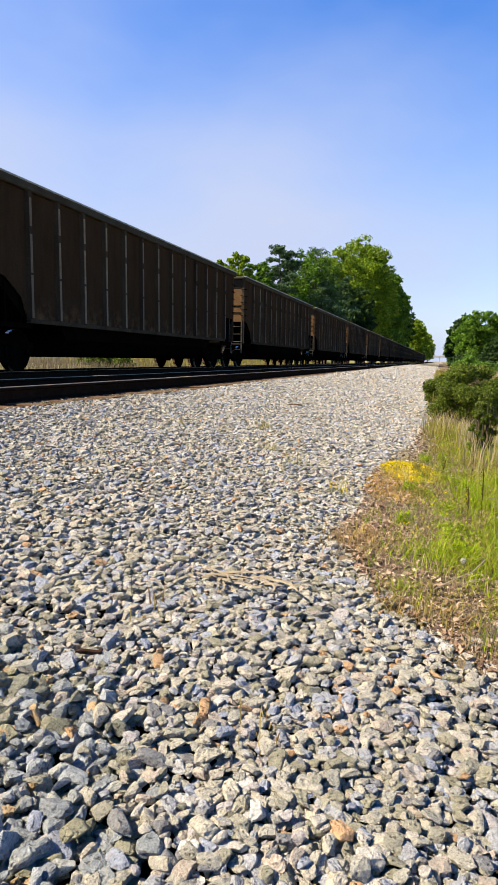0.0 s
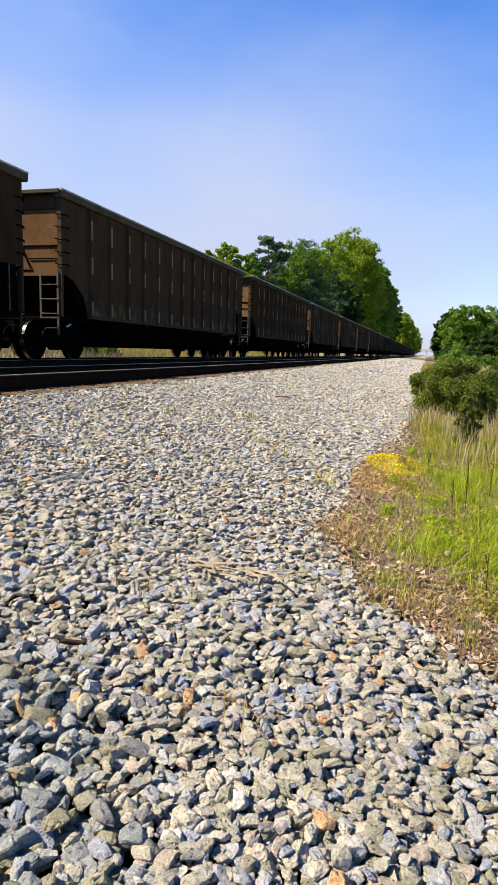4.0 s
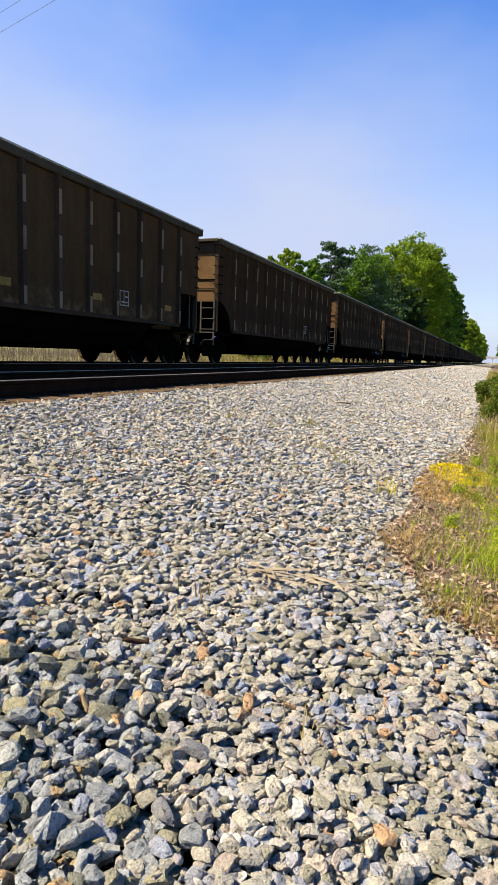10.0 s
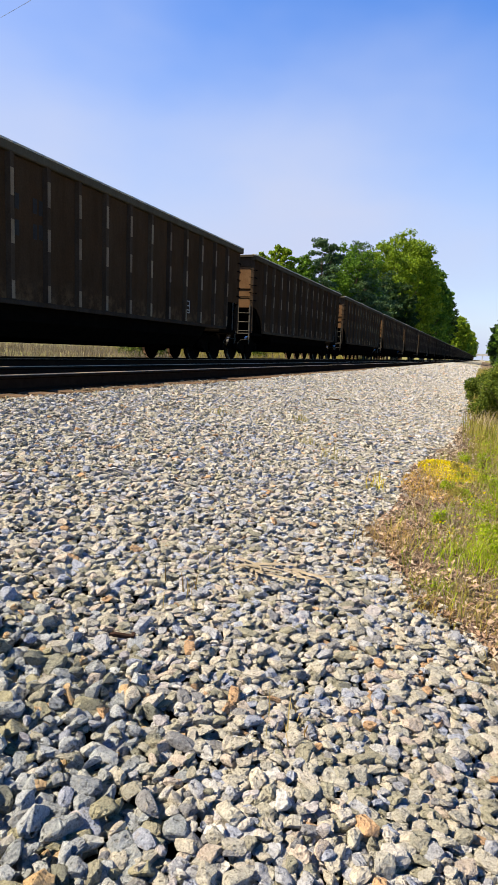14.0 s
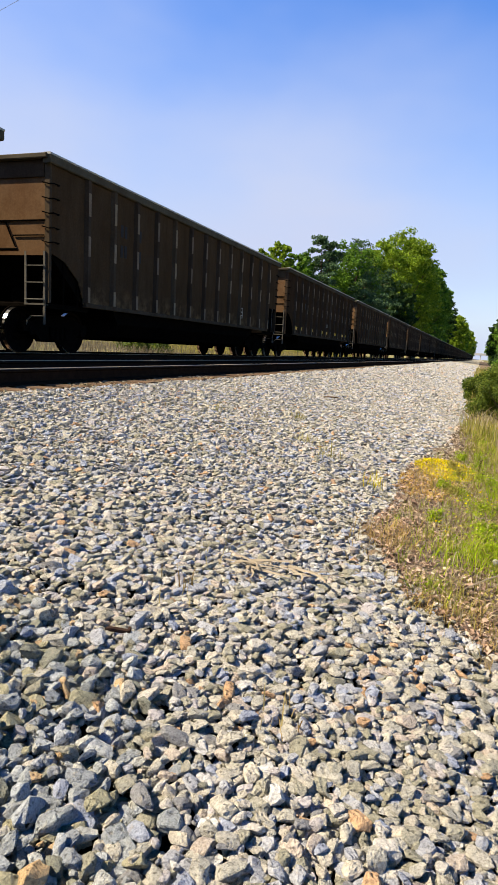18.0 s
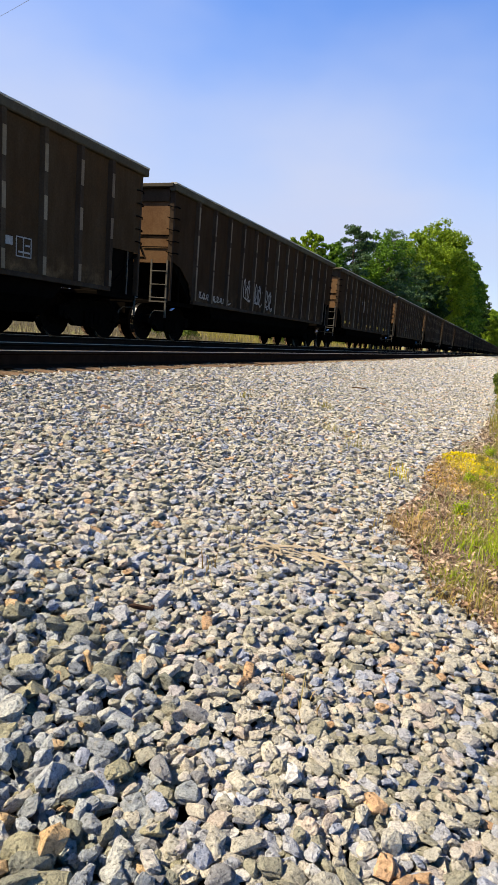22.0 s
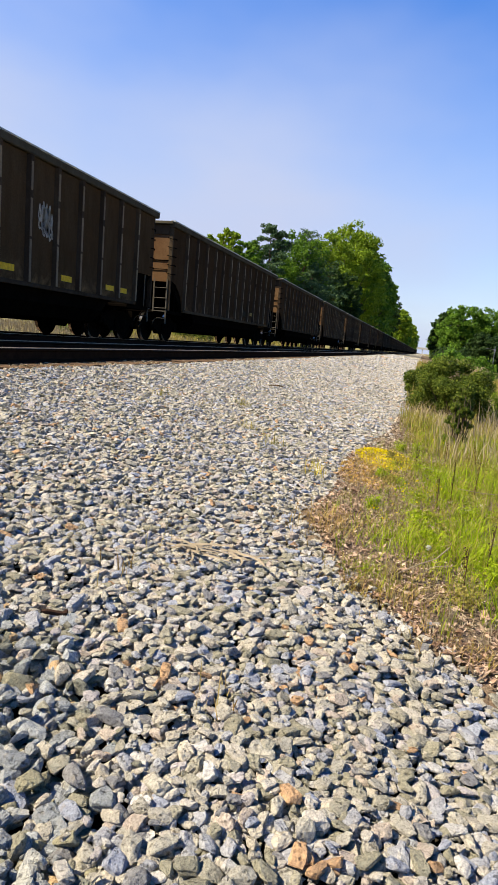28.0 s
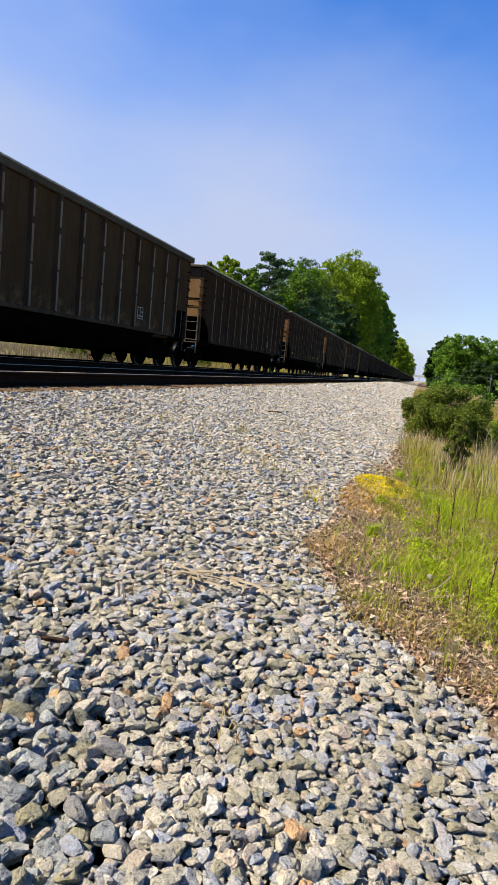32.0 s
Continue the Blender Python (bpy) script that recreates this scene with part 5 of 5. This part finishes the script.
for k, (x, y) in enumerate(((-18.5, 33), (-17.0, 46), (-20.0, 58), (-18.0, 70))):
    bush(x, y, 1.6, 1.0, 320 + k, MAT_BUSH, "low green bush beyond the tracks", 3000, 0.14)

# yellow stonecrop and rusty weeds at the edge of the stone
n = 7000
a, r = g.rand(n) * math.tau, g.rand(n) ** 0.6
blades("stonecrop", -0.20 + 0.26 * r * np.cos(a), 5.70 + 0.50 * r * np.sin(a), 0.032, 0.005, MAT_MOSS, g, "patch of yellow flowering stonecrop", 0.6, 0.012)
n = 3600
a, r = g.rand(n) * math.tau, g.rand(n) ** 0.6
blades("stonecrop", -0.27 + 0.24 * r * np.cos(a), 4.95 + 0.65 * r * np.sin(a), 0.035, 0.004, MAT_ORANGE, g, "orange dried stonecrop", 0.6, 0.01)
for cx, cy, sx, sy, n, h, mat in ((-0.36, 3.25, 0.10, 0.16, 240, 0.12, MAT_RUSTY), (-0.08, 3.9, 0.14, 0.4, 500, 0.12, MAT_DRY), (-0.06, 2.62, 0.10, 0.10, 260, 0.09, MAT_OLIVE), (-0.02, 3.2, 0.10, 0.12, 320, 0.12, MAT_GRASS),
                              (0.14, 3.35, 0.08, 0.12, 420, 0.16, MAT_GRASS), (0.02, 2.50, 0.14, 0.06, 260, 0.07, MAT_RUSTY), (-0.12, 2.72, 0.04, 0.04, 90, 0.08, MAT_GRASS), (0.28, 2.2, 0.12, 0.05, 160, 0.08, MAT_RUSTY)):
    blades("weed_tuft", cx + g.normal(size=n) * sx, cy + g.normal(size=n) * sy, h * 0.8, 0.0018, mat, g, "wispy low weeds at the edge of the ballast", 1.0, 0.01)
# fine upright weeds and straw all over the littered strip
for n, h, mat, label in ((700, 0.10, MAT_DRY, "thin dry stems on the littered strip"), (900, 0.11, MAT_OLIVE, "thin olive weeds on the littered strip"), (500, 0.12, MAT_GRASS, "thin green weeds on the littered strip")):
    m = n // 9
    cy = 2.1 + 4.6 * g.rand(m) ** 1.2
    cx = edge(cy) + 0.04 + 0.55 * g.rand(m)
    k = g.randint(m, size=n)
    blades("weed_tuft", cx[k] + g.normal(size=n) * 0.022, cy[k] + g.normal(size=n) * 0.03, h, 0.0013, mat, g, label, 0.35, 0.005)
# lone sprigs among the stones
for cx, cy, n, h, mat in ((-1.10, 5.05, 26, 0.16, MAT_OLIVE), (-0.62, 4.43, 30, 0.12, MAT_MOSS), (-2.60, 6.25, 30, 0.12, MAT_OLIVE), (-2.9, 5.9, 50, 0.05, MAT_RUSTY), (-2.3, 6.4, 45, 0.05, MAT_RUSTY), (-0.96, 2.0, 14, 0.08, MAT_RUSTY), (-0.38, 1.46, 12, 0.09, MAT_RUSTY), (-1.45, 5.6, 30, 0.1, MAT_OLIVE), (-1.9, 7.0, 40, 0.1, MAT_OLIVE), (-0.95, 2.35, 6, 0.2, MAT_OLIVE)):
    blades("weed_sprig", cx + g.normal(size=n) * 0.05 * (1 + (n > 40) * 2), cy + g.normal(size=n) * 0.05 * (1 + (n > 40) * 2), h, 0.0018, mat, g, "lone weed sprig among the stones", 0.5, 0.01)


def leaf_litter():
    """Curled brown leaves and broken stems."""
    rng = np.random.RandomState(31)
    n = 8000
    y = 1.75 + rng.rand(n) ** 1.3 * 4.2
    x = edge(y) - 0.03 + np.abs(rng.normal(size=n)) * 0.38
    c = np.stack([x, y, ground_height(x) + 0.010 + rng.rand(n) * 0.014], -1)
    s = (0.007 + 0.018 * rng.rand(n) ** 3)[:, None] * np.where(rng.rand(n) < 0.06, 1.9, 1.0)[:, None]
    a = rng.rand(n) * math.tau
    u = np.stack([np.cos(a), np.sin(a), rng.normal(size=n) * 0.25], -1)
    w = np.stack([-np.sin(a), np.cos(a), rng.normal(size=n) * 0.35], -1) * (0.25 + 0.35 * rng.rand(n))[:, None]
    up = np.array((0, 0, 1.0))
    v = np.stack([c - u * s, c + w * s - u * s * 0.2 + up * s * 0.3, c + u * s * 1.1 + up * s * 0.2, c - w * s - u * s * 0.2 + up * s * 0.3, c + u * s * 0.35 + w * s * 0.5, c + u * s * 0.35 - w * s * 0.5], 1).reshape(-1, 3)
    k = np.arange(n)[:, None] * 6
    f = np.concatenate([k + (0, 5, 3), k + (0, 4, 5), k + (0, 1, 4), k + (5, 4, 2)], 0)
    tagged(new("leaf_litter", soup("leaf_litter", v, f, [MAT_LITTER])), "curled brown dead leaves on the ground", "leaf litter", kind="stuff")
    n = 1500
    y = 1.8 + rng.rand(n) ** 1.5 * 3.5
    x = edge(y) + 0.02 + np.abs(rng.normal(size=n)) * 0.30
    m = Mesh()
    for q in range(420):
        a = rng.rand() * math.tau
        l = 0.02 + 0.05 * rng.rand()
        p = Vector((x[q], y[q], float(ground_height(x[q])) + 0.018 + 0.012 * rng.rand()))
        m.rod(p, p + Vector((math.cos(a) * l, math.sin(a) * l, rng.normal() * 0.01)), 0.0022, 0.0012, 4)
    tagged(part("broken_stems", m, MAT_LITTER), "brown broken stems on bare earth", "twigs", kind="stuff")


leaf_litter()


def ground_chips():
    """Fine crumbs of straw, bark and stone over the bare verge."""
    rng = np.random.RandomState(37)
    n = 26000
    y = 1.6 + rng.rand(n) ** 1.25 * 8.0
    x = edge(y) - 0.04 + rng.rand(n) * 1.5
    c = np.stack([x, y, ground_height(x) + 0.012 + rng.rand(n) * 0.008], -1)
    s = (0.004 + 0.008 * rng.rand(n) ** 2)[:, None] * (0.7 + y / 9)[:, None]
    a = rng.rand(n) * math.tau
    u = np.stack([np.cos(a), np.sin(a), rng.normal(size=n) * 0.5], -1) * (1 + 1.5 * rng.rand(n))[:, None]
    w = np.stack([-np.sin(a), np.cos(a), rng.normal(size=n) * 0.5], -1) * (0.3 + 0.5 * rng.rand(n))[:, None]
    v = np.stack([c - u * s, c + w * s, c + u * s, c - w * s], 1).reshape(-1, 3)
    k = np.arange(n)[:, None] * 4
    tagged(new("ground_chips", soup("ground_chips", v, np.concatenate([k + (0, 1, 2), k + (0, 2, 3)], 0), [MAT_CHIP])), "crumbs of straw and bark on bare earth", "litter", kind="stuff")


ground_chips()


def low_weed(x, y, r, h, seed, mat, label):
    """A low leafy weed: a few stems with small leaves."""
    rng = np.random.RandomState(seed)
    thing = tagged(empty("low_weed", pose(x, y, float(ground_height(x)))), label, "weed", "low weeds on the verge")
    m = Mesh()
    cs = []
    for k in range(9):
        a = rng.rand() * math.tau
        tip = Vector((math.cos(a) * r * rng.rand(), math.sin(a) * r * rng.rand(), h * (0.5 + 0.5 * rng.rand())))
        m.rod((0, 0, -0.01), tip, 0.002, 0.001, 4)
        cs += [tuple(tip * q) for q in (0.5, 0.8, 1.0)]
    part("stem", m, mat, thing)
    v, f = leaf_cloud(np.array(cs), np.full((len(cs), 3), r * 0.45), 420, 0.011, rng, up=0.6)
    part("foliage", soup("foliage", v, f, [mat]), (), thing)


weeds = np.random.RandomState(51)
for k in range(60):
    y = 2.3 + 6.0 * weeds.rand()
    x = float(edge(y)) + 0.24 + 1.1 * weeds.rand() ** 1.2
    low_weed(x, y, 0.06 + 0.08 * weeds.rand(), 0.04 + 0.09 * weeds.rand(), 400 + k, (MAT_GRASS, MAT_OLIVE, MAT_OLIVE, MAT_GRASS)[k % 4], ("bright green leafy weed on the verge", "olive half-dry leafy weed on the verge", "olive half-dry leafy weed on the verge", "bright green leafy weed on the verge")[k % 4])


def dead_reeds():
    """A flattened, bleached bundle of reed leaves on the stones."""
    rng = np.random.RandomState(41)
    thing = tagged(empty("dead_reeds", pose(-0.72, 2.42, float(ground_height(-0.72)) + 0.018)), "bleached dead reed leaves lying on the stones", "dead reeds")
    for k in range(15):
        m = Mesh()
        l = 0.16 + 0.20 * rng.rand()
        a0 = rng.normal() * 0.28
        p = Vector((-0.18 + 0.42 * rng.rand() - 0.1, rng.normal() * 0.07, rng.rand() * 0.018))
        a, pts = a0, [p.copy()]
        turn = rng.normal() * 0.30
        for j in range(7):
            a += turn + rng.normal() * 0.10
            p = p + Vector((math.cos(a), math.sin(a), 0)) * l / 7
            p.z = max(0.0, p.z + rng.normal() * 0.003)
            pts.append(p.copy())
        wd = 0.003 + 0.006 * rng.rand()
        for j, (q0, q1) in enumerate(zip(pts, pts[1:])):
            d = (q1 - q0).normalized()
            s = Vector((-d.y, d.x, 0.3)) * wd * (1 - 0.09 * j)
            o = Vector((0, 0, 0.0012))
            m.prism([q0 - s, q0 - o, q0 + s, q0 + o], [q1 - s, q1 - o, q1 + s, q1 + o])
        part("reed_leaf", m, MAT_REED, thing)


dead_reeds()


def rusty_spike():
    """A rail spike lost among the stones: square shank, point and offset head."""
    m = Mesh()
    m.box(-0.034, 0.030, -0.008, 0.008, -0.008, 0.008, 0, 0.002)
    m.prism([(-0.034, -0.008, -0.008), (-0.034, 0.008, -0.008), (-0.034, 0.008, 0.008), (-0.034, -0.008, 0.008)][::-1], [(-0.054, -0.006, -0.001), (-0.054, 0.006, -0.001), (-0.054, 0.006, 0.001), (-0.054, -0.006, 0.001)][::-1])
    m.box(0.028, 0.042, -0.016, 0.013, -0.013, 0.014, 0, 0.003)
    ob = part("rail_spike", m, plain("rusty_iron", (0.045, 0.027, 0.02), 0.85, 0.0, 60, 0.5, 0.5))
    ob.matrix_basis = pose(-0.955, 1.60, float(ground_height(-0.955)) + 0.012, 4, 8, 22) @ Matrix.Scale(0.8, 4)
    tagged(ob, "rusty iron rail spike lying among the stones", "rail spike")


rusty_spike()


def dandelion_clock(x, y, h):
    rng = np.random.RandomState(77)
    thing = tagged(empty("dandelion_clock", pose(x, y, float(ground_height(x)))), "round white dandelion seed head on a thin stalk", "dandelion")
    m = Mesh()
    m.rod((0, 0, -0.01), (0.004, 0, h), 0.0018, 0.0013, 5)
    part("stem", m, MAT_OLIVE, thing)
    v, f = leaf_cloud(np.array([(0.004, 0, h)]), np.array([(0.014, 0.014, 0.014)]), 900, 0.005, rng)
    part("seed_head", soup("seed_head", v, f, [MAT_FLUFF]), (), thing)


dandelion_clock(0.15, 3.18, 0.06)


def bent_stalk(x, y, pts, r, label):
    m = Mesh()
    m.path([Vector(p) for p in pts], r, 5)
    ob = part("dry_stalk", m, MAT_REED)
    ob.matrix_basis = pose(x, y, float(ground_height(x)))
    tagged(ob, label, "dry stalk")


bent_stalk(-0.02, 2.74, [(0, 0, 0.0), (0.06, 0.02, 0.04), (0.13, 0.05, 0.075), (0.20, 0.09, 0.10), (0.25, 0.12, 0.15)], 0.0028, "pale bent dry stalk leaning over the litter")
bent_stalk(0.10, 2.80, [(0, 0, 0.03), (0.07, 0.0, 0.085), (0.15, 0.01, 0.10)], 0.0020, "pale bent dry stalk leaning over the litter")
bent_stalk(0.34, 4.35, [(0, 0, 0.17), (0.16, 0.03, 0.155), (0.36, 0.08, 0.15), (0.6, 0.1, 0.12)], 0.0026, "pale dry stalk lying across the grass")


def fallen_stick(x, y, length, turn):
    m = Mesh()
    m.path([(-length / 2, 0, 0.0), (-length / 6, 0.012, 0.010), (length / 5, -0.006, 0.014), (length / 2, 0.010, 0.004)], 0.009, 7)
    ob = part("stick", m, MAT_SEED)
    ob.matrix_basis = pose(x, y, float(ground_height(x)) + 0.022, 0, 0, turn)
    tagged(ob, "dark weathered stick lying on the stones", "stick")


fallen_stick(-2.17, 9.9, 0.24, -12)


def orange_stone():
    v, f = chipped_shapes[3]
    ob = part("orange_stone", soup("orange_stone", v * (0.036, 0.026, 0.030), f, [stone_material("orange_stone", [(0.0, (0.58, 0.40, 0.22)), (0.6, (0.62, 0.43, 0.24))])]), ())
    ob.matrix_basis = pose(-0.64, 0.79, float(ground_height(-0.64)) + 0.004, 18, -12, 70)
    tagged(ob, "large orange-tan stone among grey ones", "stone")


orange_stone()


def lamp_pole():
    z = float(ground_height(6.2))
    thing = tagged(empty("lamp_pole", pose(6.2, 62, z)), "slim grey lamp pole with a short arm", "lamp pole")
    m = Mesh()
    m.rod((0, 0, 0), (0, 0, 3.0), 0.035, 0.025, 8)
    part("pole", m, MAT_WIRE, thing)
    m = Mesh()
    m.rod((0, 0, 2.75), (-1.0, 0, 2.85), 0.015, 0.010, 6)
    part("arm", m, MAT_WIRE, thing)
    m = Mesh()
    m.box(-0.09, 0.09, -0.06, 0.06, 2.60, 2.80, 0, 0.02)
    part("box", m, MAT_WIRE, thing)


lamp_pole()


# ---- what moves ----
def motions():
    for i, car in cars.items():
        walk(car, [(t, car_pose(i, t)) for t in range(33)])
    # every wheelset of one side of a truck turns alike: one set of keys serves them all
    turning = {}
    for car in cars.values():
        for truck in car.children:
            if not truck.name.startswith("bogie"):
                continue
            for ob in truck.children:
                if ob.name.startswith("wheelset"):
                    turning.setdefault(round(ob.location.y, 2), []).append(ob)
    for y, group in turning.items():
        rows = []
        for k in range(0, 32 * FPS + 1):
            t = k / FPS
            roll = -(corner_at(t) - corner_at(0)) / 0.457
            rows.append((t, Matrix.Translation((0, y, 0)) @ Matrix.Rotation(roll, 4, "X")))
        lead = group[0]
        walk(lead, rows)
        for ob in group[1:]:
            ob.rotation_mode = "QUATERNION"
            ob.animation_data_create()
            ob.animation_data.action = lead.animation_data.action
            ob.animation_data.action_slot = lead.animation_data.action_slot


motions()
